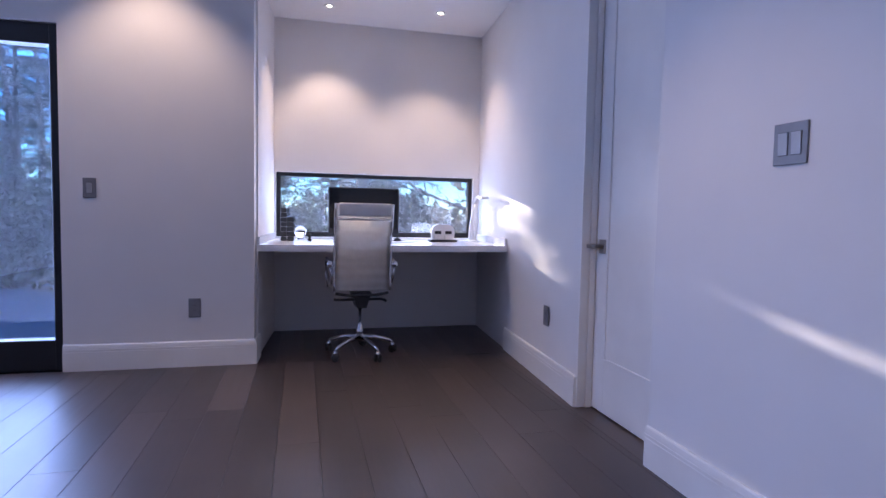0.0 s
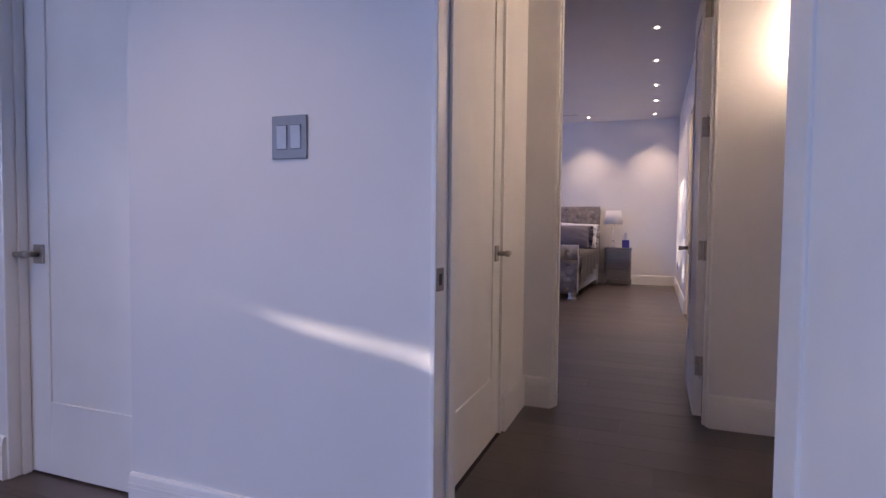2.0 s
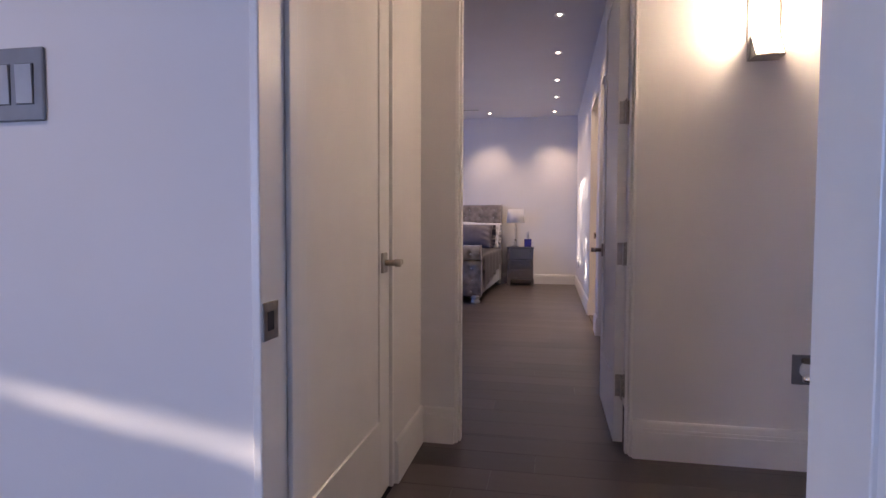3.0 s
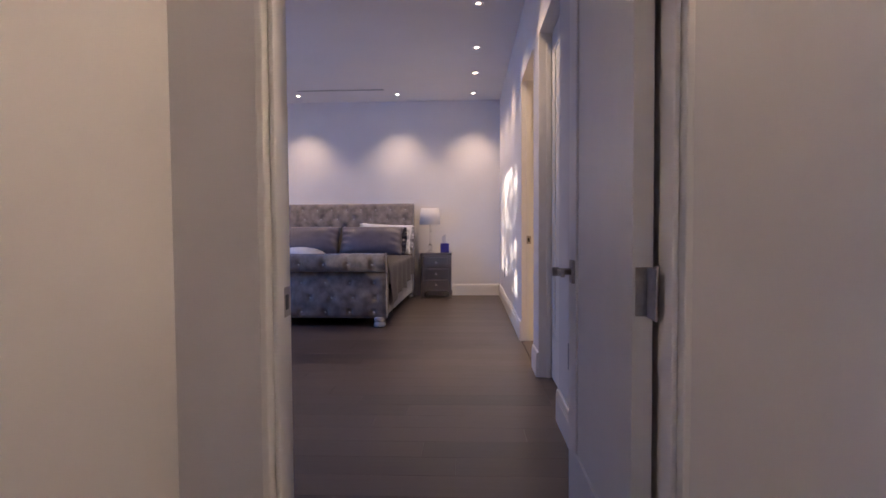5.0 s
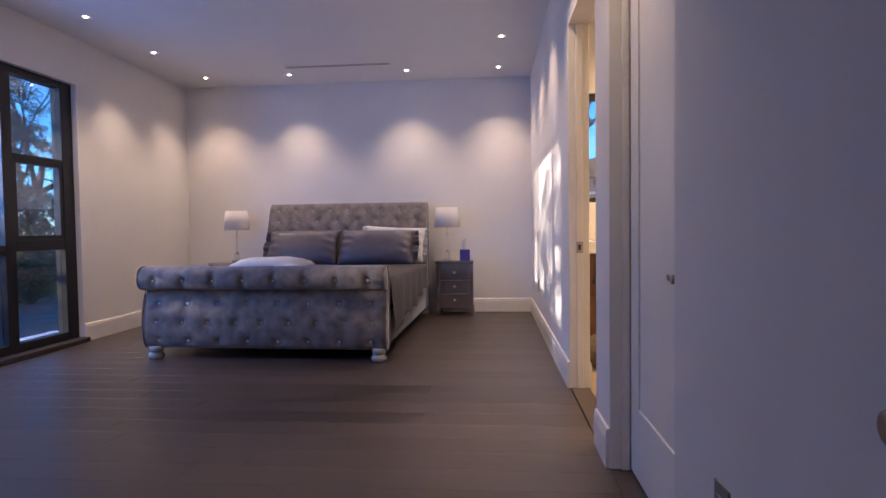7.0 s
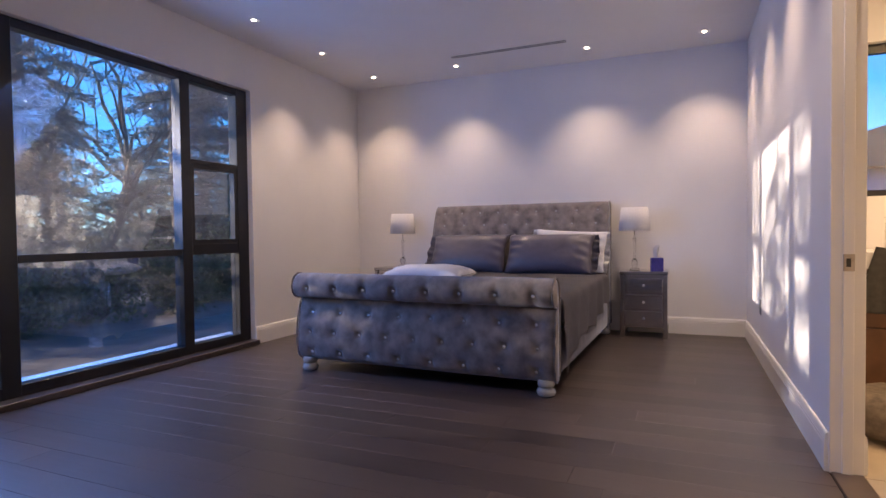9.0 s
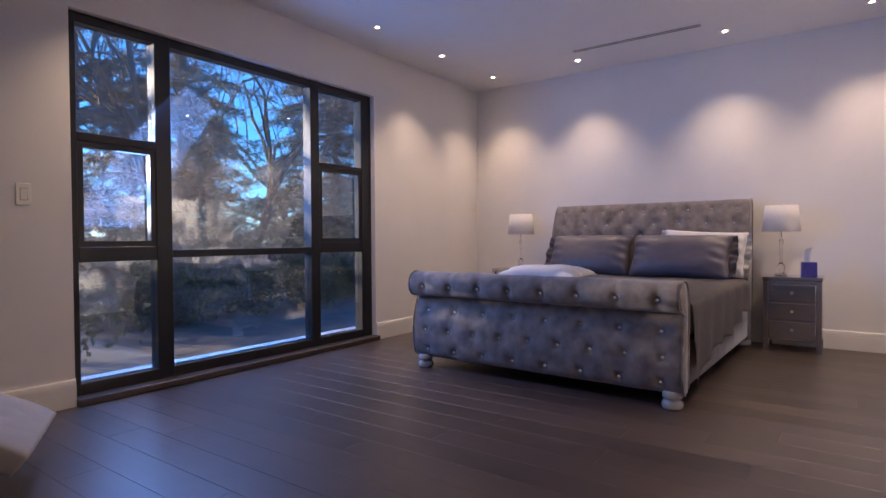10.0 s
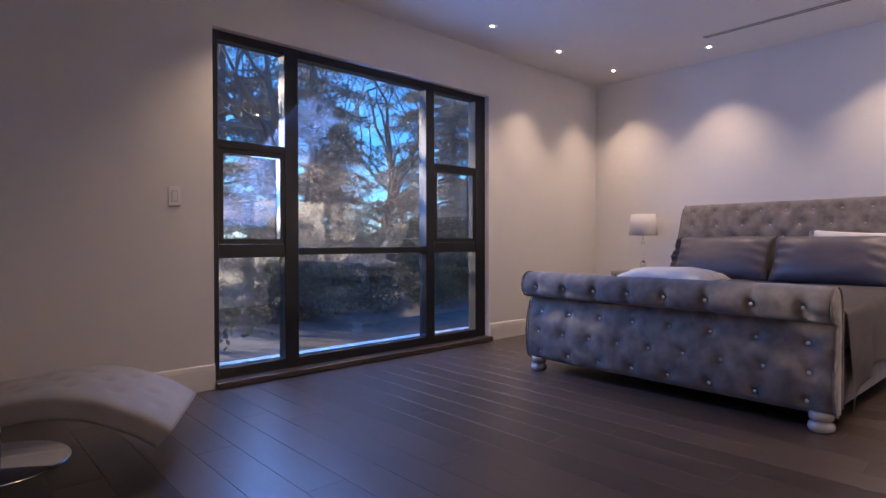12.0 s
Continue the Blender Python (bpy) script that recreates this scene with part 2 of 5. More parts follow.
def prism(points, m, length):
    """Extrudes a closed outline in local x, y along local z."""
    bm = bmesh.new()
    a = [bm.verts.new(m @ Vector((x, y, 0))) for x, y in points]
    b = [bm.verts.new(m @ Vector((x, y, length))) for x, y in points]
    n = len(points)
    bm.faces.new(list(reversed(a)))
    bm.faces.new(b)
    for k in range(n):
        bm.faces.new((a[k], a[(k + 1) % n], b[(k + 1) % n], b[k]))
    bmesh.ops.recalc_face_normals(bm, faces=bm.faces[:])
    return bm


def tube(path, radius, steps=10, close=True):
    bm = bmesh.new()
    rings = []
    pts = [Vector(p) for p in path]
    for i, p in enumerate(pts):
        d = (pts[min(i + 1, len(pts) - 1)] - pts[max(i - 1, 0)]).normalized()
        side = d.orthogonal().normalized() if abs(d.z) > 0.99 else d.cross(Vector((0, 0, 1))).normalized()
        up = side.cross(d)
        r = radius[i] if isinstance(radius, (list, tuple)) else radius
        rings.append([bm.verts.new(p + r * (math.cos(2 * math.pi * k / steps) * side + math.sin(2 * math.pi * k / steps) * up)) for k in range(steps)])
    for a, b in zip(rings, rings[1:]):
        for k in range(steps):
            bm.faces.new((a[k], a[(k + 1) % steps], b[(k + 1) % steps], b[k]))
    if close:
        bm.faces.new(list(reversed(rings[0])))
        bm.faces.new(rings[-1])
    bmesh.ops.recalc_face_normals(bm, faces=bm.faces[:])
    return bm


def sheet(nu, nv, fn, thick=0.0):
    """A grid surface from fn(u, v), u and v from 0 to 1."""
    bm = bmesh.new()
    g = [[bm.verts.new(fn(i / nu, j / nv)) for j in range(nv + 1)] for i in range(nu + 1)]
    for i in range(nu):
        for j in range(nv):
            bm.faces.new((g[i][j], g[i + 1][j], g[i + 1][j + 1], g[i][j + 1]))
    return bm


def merge(*bms):
    out = bmesh.new()
    for b in bms:
        me = bpy.data.meshes.new("tmp")
        b.to_mesh(me)
        b.free()
        out.from_mesh(me)
        bpy.data.meshes.remove(me)
    return out


def mesh_of(bm, mat, smooth=False):
    me = bpy.data.meshes.new("mesh")
    bm.to_mesh(me)
    bm.free()
    me.materials.append(mat)
    if smooth:
        for p in me.polygons:
            p.use_smooth = True
    return me


def part(name, bm, mat, parent=None, label="", smooth=False, m=None):
    ob = new(name, bm if isinstance(bm, bpy.types.Mesh) else mesh_of(bm, mat, smooth))
    ob.parent = parent
    if m is not None:
        ob.matrix_basis = m
    if label:
        ob["label"] = label
    return ob


def structure(name, bm, mat, label, category, smooth=False):
    return tagged(part(name, bm, mat, smooth=smooth), label, category, kind="structure")


def thing(name, m, label, category, group=""):
    ob = new(name)
    ob.empty_display_size = 0.1
    ob.matrix_basis = m
    return tagged(ob, label, category, group)


def wall_boxes(axis, a0, a1, t0, t1, z0, z1, openings=()):
    """A straight wall along an axis, with openings (a, b, low, high) cut through."""
    bm = bmesh.new()

    def put(a, b, lo, hi):
        if b - a > 1e-4 and hi - lo > 1e-4:
            box(bm, *((a, b, t0, t1) if axis == "x" else (t0, t1, a, b)), lo, hi)
    at = a0
    for a, b, lo, hi in sorted(openings):
        put(at, a, z0, z1)
        put(a, b, z0, lo)
        put(a, b, hi, z1)
        at = b
    put(at, a1, z0, z1)
    return bm


BASE_PROFILE = [(0, 0), (0.017, 0), (0.017, 0.118), (0.0155, 0.119), (0.0155, 0.121), (0.0165, 0.122), (0.0165, 0.134), (0.0150, 0.135), (0.0150, 0.137), (0.0155, 0.138), (0.013, 0.158), (0.009, 0.165), (0, 0.165)]
CASE_PROFILE = [(0, 0), (0.095, 0), (0.095, 0.014), (0.088, 0.022), (0.072, 0.022), (0.066, 0.017), (0.038, 0.017), (0.032, 0.013), (0.008, 0.013), (0.003, 0.009), (0, 0.008)]


def run_base(p0, p1, side):
    """A skirting board on the floor from p0 to p1; side is the way into the room."""
    p0, p1, s = Vector((*p0, 0)), Vector((*p1, 0)), Vector((*side, 0))
    d = (p1 - p0).normalized()
    m = Matrix((s, (0, 0, 1), d)).transposed().to_4x4()
    m.translation = p0
    return prism(BASE_PROFILE, m, (p1 - p0).length)


def run_casing(p0, p1, across, out, width=0.095):
    """A door casing from p0 to p1: across leads from the opening outwards, out into the room."""
    p0, p1, a, o = Vector(p0), Vector(p1), Vector(across), Vector(out)
    d = (p1 - p0).normalized()
    m = Matrix((a, o, d)).transposed().to_4x4()
    m.translation = p0
    k = width / 0.095
    return prism([(x * k, y) for x, y in CASE_PROFILE], m, (p1 - p0).length)

# the shell: floor, walls, ceilings
structure("floor", boxes((-4.2, 10.4, -3.2, 4.9, -0.2, -0.012)), SUBFLOOR, "dark stained hardwood plank floor", "floor")
structure("ceiling", boxes((-4.2, 10.4, -0.17, 3.77, CEIL, CEIL + 0.15), (1.6, 10.4, 3.77, 4.4, CEIL, CEIL + 0.15), (-4.2, 10.4, -3.2, -0.17, CEIL, CEIL + 0.15)), CEILING,
          "smooth white painted ceiling", "ceiling")
structure("ceiling_nook", boxes((-0.42, 1.85, 3.77, 4.95, SOFFIT, CEIL + 0.15)), CEILING, "lower white ceiling over the desk nook", "ceiling")
DOOR_H = 2.25
# study
structure("wall_study_north", wall_boxes("x", -4.2, -0.262, 3.77, 3.95, 0, CEIL, [(-3.5, -1.375, 0.0, 2.1)]), WALL, "white painted wall beside the glass door", "wall")
structure("wall_nook_side", prism([(-0.42, 3.951), (-0.25, 3.951), (-0.185, 4.81), (-0.42, 4.81)], Matrix(), CEIL), WALL, "white painted side wall of the nook", "wall")
structure("wall_nook_back", wall_boxes("x", -0.42, 1.85, 4.81, 4.98, 0, CEIL, [(-0.17, 1.55, 0.80, 1.345)]), WALL, "white wall with a slot window over the desk", "wall")
structure("wall_closet_side", prism([(1.457, 2.578), (1.62, 2.578), (1.80, 4.81), (1.60, 4.81)], Matrix(), CEIL), WALL, "white wall between closet door and nook", "wall")
structure("wall_switch", wall_boxes("y", 0.82, 1.88, 1.415, 1.56, 0, CEIL), WALL, "white wall with the double light switch", "wall")
structure("wall_over_closet_door", boxes((1.457, 1.60, 1.88, 2.578, DOOR_H, CEIL)), WALL, "white wall over the closet door", "wall")
structure("wall_study_east", boxes((1.415, 1.56, -3.2, -0.035, 0, CEIL), (1.415, 1.56, -0.035, 0.82, DOOR_H, CEIL)), WALL, "white wall beside the hall opening", "wall")
structure("wall_study_south", boxes((-4.2, 1.415, -3.2, -3.05, 0, CEIL)), WALL, "plain white wall", "wall")
structure("wall_study_west", boxes((-4.35, -4.2, -3.2, 3.95, 0, CEIL)), WALL, "plain white wall", "wall")
structure("wall_closet_back", boxes((1.62, 1.74, 1.08, 2.578, 0, CEIL)), WALL, "plain white wall", "wall")
# hall
structure("wall_hall_north", wall_boxes("x", 1.56, 3.1, 0.955, 1.08, 0, CEIL, [(1.785, 2.645, 0.0, DOOR_H)]), WALL, "white hall wall around a panel door", "wall")
structure("wall_hall_east", wall_boxes("y", -3.2, 0.955, 3.1, 3.235, 0, CEIL, [(0.022, 0.795, 0.0, DOOR_H)]), WALL, "white hall wall with the bedroom doorway", "wall")
structure("wall_hall_south", boxes((1.56, 3.1, -3.2, -3.05, 0, CEIL)), WALL, "plain white wall", "wall")
# bedroom
structure("wall_bed_west", boxes((3.1, 3.235, 0.955, 4.4, 0, CEIL)), WALL, "plain white bedroom wall", "wall")
structure("wall_bed_south", wall_boxes("x", 3.235, 10.26, -0.17, -0.05, 0, CEIL, [(4.98, 5.81, 0.0, DOOR_H), (6.08, 6.99, 0.0, DOOR_H)]), WALL, "white wall with closet and bathroom doors", "wall")
structure("wall_bed_east", boxes((10.26, 10.40, -0.17, 4.4, 0, CEIL)), WALL, "white wall behind the bed", "wall")
WX0, WX1, WZ0, WZ1 = 5.712, 8.37, 0.02, 2.388
structure("wall_bed_north", wall_boxes("x", 3.1, 10.4, 4.25, 4.42, 0, CEIL, [(WX0, WX1, WZ0, WZ1)]), WALL, "white wall around the large black-framed window", "wall")
# bathroom
structure("wall_bath_east", wall_boxes("y", -3.2, -0.17, 8.55, 8.70, 0, CEIL, [(-1.5, -0.25, 1.23, 2.2)]), WALL, "cream bathroom wall with a window", "wall")
structure("wall_bath_west", boxes((5.75, 5.9, -3.2, -0.17, 0, CEIL)), WALL, "cream bathroom wall", "wall")
structure("wall_bath_south", boxes((3.235, 8.55, -3.2, -3.05, 0, CEIL)), WALL, "cream bathroom wall", "wall")

# skirting boards
BASE_RUNS = [((-0.262, 3.77), (-1.375, 3.77), (0, -1)), ((-0.262, 3.753), (-0.247, 3.95), (0.997, -0.076)), ((1.415, 0.82), (1.415, 1.88), (-1, 0)),
             ((1.415, -3.05), (1.415, -0.037), (-1, 0)),
             ((2.66, 0.955), (3.1, 0.955), (0, -1)), ((3.1, 0.797), (3.1, 0.955 - 0.017), (-1, 0)), ((3.1, -3.05), (3.1, 0.02), (-1, 0)),
             ((3.26, -0.05), (4.98, -0.05), (0, 1)), ((5.81, -0.05), (6.08, -0.05), (0, 1)), ((6.99, -0.05), (10.26, -0.05), (0, 1)),
             ((10.26, -0.033), (10.26, 4.233), (-1, 0)), ((WX1, 4.25), (10.243, 4.25), (0, -1)), ((3.235, 4.25), (WX0, 4.25), (0, -1)), ((3.235, 0.83), (3.235, 4.233), (1, 0)),
             ((-3.6, 3.77), (-4.2, 3.77), (0, -1)), ((6.995, -0.17), (8.0, -0.17), (0, -1))]
for p0, p1, side in BASE_RUNS:
    structure("baseboard", run_base(p0, p1, side), TRIM, "tall white painted skirting board", "baseboard")
wd = Vector((1.60 - 1.457, 4.81 - 2.578, 0)).normalized()
structure("baseboard", run_base((1.457, 2.578), (1.457 + 1.30 * wd.x, 2.578 + 1.30 * wd.y), (-wd.y, wd.x)), TRIM, "tall white painted skirting board", "baseboard")


def casing(axis, a, b, plane, out, top, width=0.095, legs="ab"):
    """Casing round a door opening from a to b on a wall plane."""
    bms = []
    if axis == "x":
        o = (0, out, 0)
        if "a" in legs:
            bms.append(run_casing((a, plane, 0), (a, plane, top + width), (-1, 0, 0), o, width))
        if "b" in legs:
            bms.append(run_casing((b, plane, 0), (b, plane, top + width), (1, 0, 0), o, width))
        bms.append(run_casing((a, plane, top), (b, plane, top), (0, 0, 1), o, width))
    else:
        o = (out, 0, 0)
        if "a" in legs:
            bms.append(run_casing((plane, a, 0), (plane, a, top + width), (0, -1, 0), o, width))
        if "b" in legs:
            bms.append(run_casing((plane, b, 0), (plane, b, top + width), (0, 1, 0), o, width))
        bms.append(run_casing((plane, a, top), (plane, b, top), (0, 0, 1), o, width))
    for bm in bms:
        structure("trim", bm, TRIM, "moulded white door casing", "trim")




def jamb(rows, label="white painted door jamb with a stop"):
    for r in rows:
        structure("trim", boxes(r, bevel=0.003), TRIM, label, "trim")


# jamb linings and stops
jamb([(1.394, 1.562, 0.806, 0.822, 0, DOOR_H), (1.475, 1.508, 0.795, 0.805, 0, DOOR_H), (1.413, 1.562, -0.037, -0.022, 0, DOOR_H)])
jamb([(3.098, 3.238, 0.782, 0.797, 0, DOOR_H), (3.125, 3.165, 0.771, 0.781, 0, DOOR_H), (3.098, 3.238, 0.020, 0.034, 0, DOOR_H), (3.125, 3.165, 0.035, 0.046, 0, DOOR_H)])
jamb([(6.976, 6.992, -0.172, -0.048, 0, DOOR_H), (6.965, 6.975, -0.13, -0.09, 0, DOOR_H), (6.078, 6.094, -0.172, -0.048, 0, DOOR_H)])
jamb([(5.797, 5.812, -0.172, -0.048, 0, DOOR_H), (5.786, 5.796, -0.128, -0.098, 0, DOOR_H), (1.455, 1.60, 2.566, 2.580, 0, DOOR_H), (1.50, 1.535, 2.555, 2.565, 0, DOOR_H)])
jamb([(1.784, 1.799, 0.953, 1.07, 0, DOOR_H), (2.630, 2.646, 0.953, 1.07, 0, DOOR_H)])


def lever_parts(parent, x, z, side, turn):
    """A lever handle on a square plate: at x, z of the leaf, out along y by side, lever along x by turn."""
    h = part("door_handle", boxes((x - 0.027, x + 0.027, min(0, side * 0.009), max(0, side * 0.009), z - 0.036, z + 0.036), bevel=0.002), NICKEL, parent, "brushed nickel lever handle on a square plate")
    part("spindle", lathe([(0.011, 0), (0.011, 0.035), (0.014, 0.037), (0.014, 0.056)], 16, Matrix.Translation((x, side * 0.009, z)) @ Euler((radians(-90 * side), 0, 0)).to_matrix().to_4x4()), NICKEL, h, smooth=True)
    y0 = side * 0.047
    part("lever", boxes((min(x, x + turn * 0.085), max(x, x + turn * 0.085), y0 - 0.006, y0 + 0.006, z - 0.011, z + 0.009), bevel=0.004), NICKEL, h)
    return h


def panel_door(name, m, width, height, label, handle_x, turn, sides=(1,), hinges=()):
    """A one-panel door: leaf along x, face planes at y = 0 and y = -0.042."""
    d = thing(name, m, label, "door")
    st, br, tr, t = 0.115, 0.29, 0.13, 0.042
    part("leaf_frame", boxes((0, st, -t, 0, 0.008, height), (width - st, width, -t, 0, 0.008, height), (st, width - st, -t, 0, 0.008, br), (st, width - st, -t, 0, height - tr, height), bevel=0.0015, segments=1), TRIM, d)
    part("panel", boxes((st, width - st, -t + 0.007, -0.007, br, height - tr)), TRIM, d)
    for s in sides:
        fy = 0.0 if s > 0 else -t
        hd = lever_parts(d, handle_x, 0.86, s, turn)
        hd.location.y = fy
    for z in hinges:
        hg = part("hinge", boxes((-0.001, 0.0, -t + 0.004, 0.0, z - 0.05, z + 0.05), (-0.004, 0.0, 0.0, 0.004, z - 0.05, z + 0.05)), NICKEL, d, "brushed nickel hinge")
    return d


closet_a = panel_door("door_1", pose(1.536, 1.80, 0, 0, 0, 90), 0.76, DOOR_H - 0.005, "closed white one-panel closet door", 0.69, 1)
door_b = panel_door("door_2", pose(2.627, 0.966, 0, 0, 0, 180), 0.825, DOOR_H - 0.005, "closed white one-panel door in the hall", 0.075, -1)
tagged(closet_a, kind="structure"), tagged(door_b, kind="structure")
bed_door = panel_door("door_3", pose(3.243, 0.084, 0), 0.705, DOOR_H - 0.005, "open white one-panel bedroom door", 0.63, -1, sides=(1, -1))
tagged(bed_door, kind="structure")
for z in (0.27, 0.87, 1.5, 2.1):
    h = part("hinge", boxes((-0.003, 0.0, -0.040, -0.006, z - 0.05, z + 0.05), bevel=0.001), NICKEL, bed_door, "brushed nickel butt hinge")
    part("hinge_leaf", boxes((-0.065, -0.012, -0.029, -0.026, z - 0.05, z + 0.05)), NICKEL, h)
    part("knuckle", lathe([(0.006, z - 0.052), (0.006, z + 0.052)], 10, Matrix.Translation((-0.006, -0.046, 0))), NICKEL, h, smooth=True)
closet_c = panel_door("door_4", pose(5.005, -0.132, 0), 0.78, DOOR_H - 0.005, "closed white one-panel closet door in the bedroom", 0.055, 1)
tagged(closet_c, kind="structure")
study_door = panel_door("door_5", pose(1.408, 0.004, 0, 0, 0, 188), 0.765, DOOR_H - 0.005, "open white one-panel study door", 0.70, -1, sides=(1, -1))
tagged(study_door, kind="structure")
# hinges of the hall door and latch plates
for z in (0.30, 0.88, 1.5, 2.1):
    part("hinge", lathe([(0.007, z - 0.05), (0.007, z + 0.05)], 10, Matrix.Translation((0.817, 0.009, 0))), NICKEL, door_b, "brushed nickel hinge", True)


def plate(name, m, w, h, mat, label, slot=True):
    ob = thing(name, m, label, "strike plate")
    part("plate", boxes((-w / 2, w / 2, 0, 0.003, -h / 2, h / 2), bevel=0.0012), mat, ob)
    if slot:
        part("latch_hole", boxes((-w / 6, w / 4, 0.003, 0.0036, -h / 4, h / 4)), BLACK, ob)
    return ob


plate("strike_plate", pose(1.421, 0.806, 0.846, 0, 0, 180), 0.048, 0.06, NICKEL, "brushed nickel strike plate on the white door jamb")
plate("strike_plate", pose(3.205, 0.782, 0.855, 0, 0, 180), 0.04, 0.06, NICKEL, "brushed nickel strike plate on the bedroom door jamb")
plate("strike_plate", pose(6.965, -0.11, 0.885, 0, 0, 90), 0.04, 0.07, NICKEL, "nickel strike plate on the bathroom door jamb")


def wall_plate(name, m, label, kind, mat, gangs=1):
    """An outlet or switch plate: wall plane y = 0, out along +y."""
    w, h = (0.118 if gangs == 2 else 0.074), 0.122
    ob = thing(name, m, label, "light switch" if "switch" in name else "outlet")
    part("cover", boxes((-w / 2, w / 2, 0, 0.006, -h / 2, h / 2), bevel=0.003), mat, ob)
    for k in range(gangs):
        x = (k - (gangs - 1) / 2) * 0.046
        if kind == "switch":
            part("rocker_gap", boxes((x - 0.0175, x + 0.0175, 0.006, 0.0064, -0.034, 0.034)), BLACK, ob)
            part("rocker", prism([(0.0064, -0.032), (0.008, -0.032), (0.0105, 0.032), (0.0064, 0.032)], Matrix(((0, 0, 1, x - 0.016), (1, 0, 0, 0), (0, 1, 0, 0), (0, 0, 0, 1))), 0.032), ROCKER if mat is GREYPLATE else mat, ob, "pale rocker")
        else:
            part("socket_face", boxes((x - 0.0165, x + 0.0165, 0.006, 0.0085, -0.034, 0.034), bevel=0.001), mat, ob)
            for z in (-0.017, 0.017):
                part("socket", boxes((x - 0.007, x - 0.005, 0.0085, 0.0089, z - 0.004, z + 0.005), (x + 0.005, x + 0.007, 0.0085, 0.0089, z - 0.004, z + 0.005)), BLACK, ob)
    return ob


wall_plate("light_switch", pose(1.415, 1.26, 1.229, 0, 0, 90), "grey double rocker light switch on the white wall", "switch", GREYPLATE, 2)
wall_plate("light_switch", pose(-1.215, 3.77, 1.13, 0, 0, 180), "small grey light switch beside the glass door", "switch", GREYPLATE)
wall_plate("light_switch", pose(5.47, 4.25, 1.258, 0, 0, 180), "white light switch beside the bedroom window", "switch", WHITEPLASTIC)
wall_plate("outlet", pose(-0.625, 3.77, 0.38, 0, 0, 180), "grey wall outlet above the skirting board", "outlet", GREYPLATE)
wall_plate("outlet", pose(1.478, 3.02, 0.41, 0, 0, 87.7), "grey wall outlet near the closet door", "outlet", GREYPLATE)
wall_plate("outlet", pose(4.66, -0.05, 0.40, 0, 0, 0), "grey wall outlet in the bedroom", "outlet", GREYPLATE)
wall_plate("outlet", pose(9.23, -0.05, 0.42, 0, 0, 0), "grey wall outlet on the sunlit wall", "outlet", GREYPLATE)
hall_outlet = wall_plate("outlet", pose(3.1, -0.632, 0.415, 0, 0, 90), "grey wall outlet in the hall", "outlet", GREYPLATE)
fresh = thing("air_freshener", pose(3.1, -0.640, 0.418, 0, 0, 90), "small white plug-in air freshener in the hall outlet", "air freshener")
part("cap", lathe([(0.019, 0.031), (0.022, 0.034), (0.022, 0.046), (0.017, 0.049)], 18, Matrix.Translation((0, 0.034, 0))), BARK, fresh, "brown scent cap", True)
part("body", lathe([(0.02, -0.02), (0.026, -0.012), (0.026, 0.008), (0.018, 0.03), (0.018, 0.036)], 18, Matrix.Translation((0, 0.034, 0))), WHITEPLASTIC, fresh, smooth=True)
part("plug", boxes((-0.014, 0.014, 0.0085, 0.014, -0.015, 0.02)), WHITEPLASTIC, fresh)
part("oil_bottle", lathe([(0.016, -0.045), (0.02, -0.04), (0.02, -0.021), (0.012, -0.02)], 18, Matrix.Translation((0, 0.034, 0))), CHROME, fresh, "clear glass oil bottle", True)

# windows
def framed(name, label, y0, y1, verticals, horizontals, panes, sashes=(), sill=None, pane_y=None):
    w = tagged(thing(name, Matrix(), label, "window"), kind="structure")
    for (a, b, lo, hi) in verticals:
        part("mullion", boxes((a, b, y0, y1, lo, hi), bevel=0.004, segments=1), BLACK, w)
    for (a, b, lo, hi) in horizontals:
        part("rail", boxes((a, b, y0 + 0.003, y1 - 0.003, lo, hi), bevel=0.004, segments=1), BLACK, w)
    for (a, b, lo, hi) in sashes:
        s = part("sash", boxes((a, a + 0.035, y0 + 0.008, y0 + 0.06, lo, hi), (b - 0.035, b, y0 + 0.008, y0 + 0.06, lo, hi), (a + 0.035, b - 0.035, y0 + 0.008, y0 + 0.06, lo, lo + 0.035), (a + 0.035, b - 0.035, y0 + 0.008, y0 + 0.06, hi - 0.035, hi)), BLACK, w)
    py = pane_y if pane_y else (y0 + y1) / 2
    for (a, b, lo, hi) in panes:
        part("pane", boxes((a, b, py - 0.003, py + 0.003, lo, hi)), GLASS, w, "clear glass pane")
    if sill:
        part("window_sill", boxes(sill, bevel=0.004, segments=1), OAK, w, "dark wood sill strip on the floor")
    return w


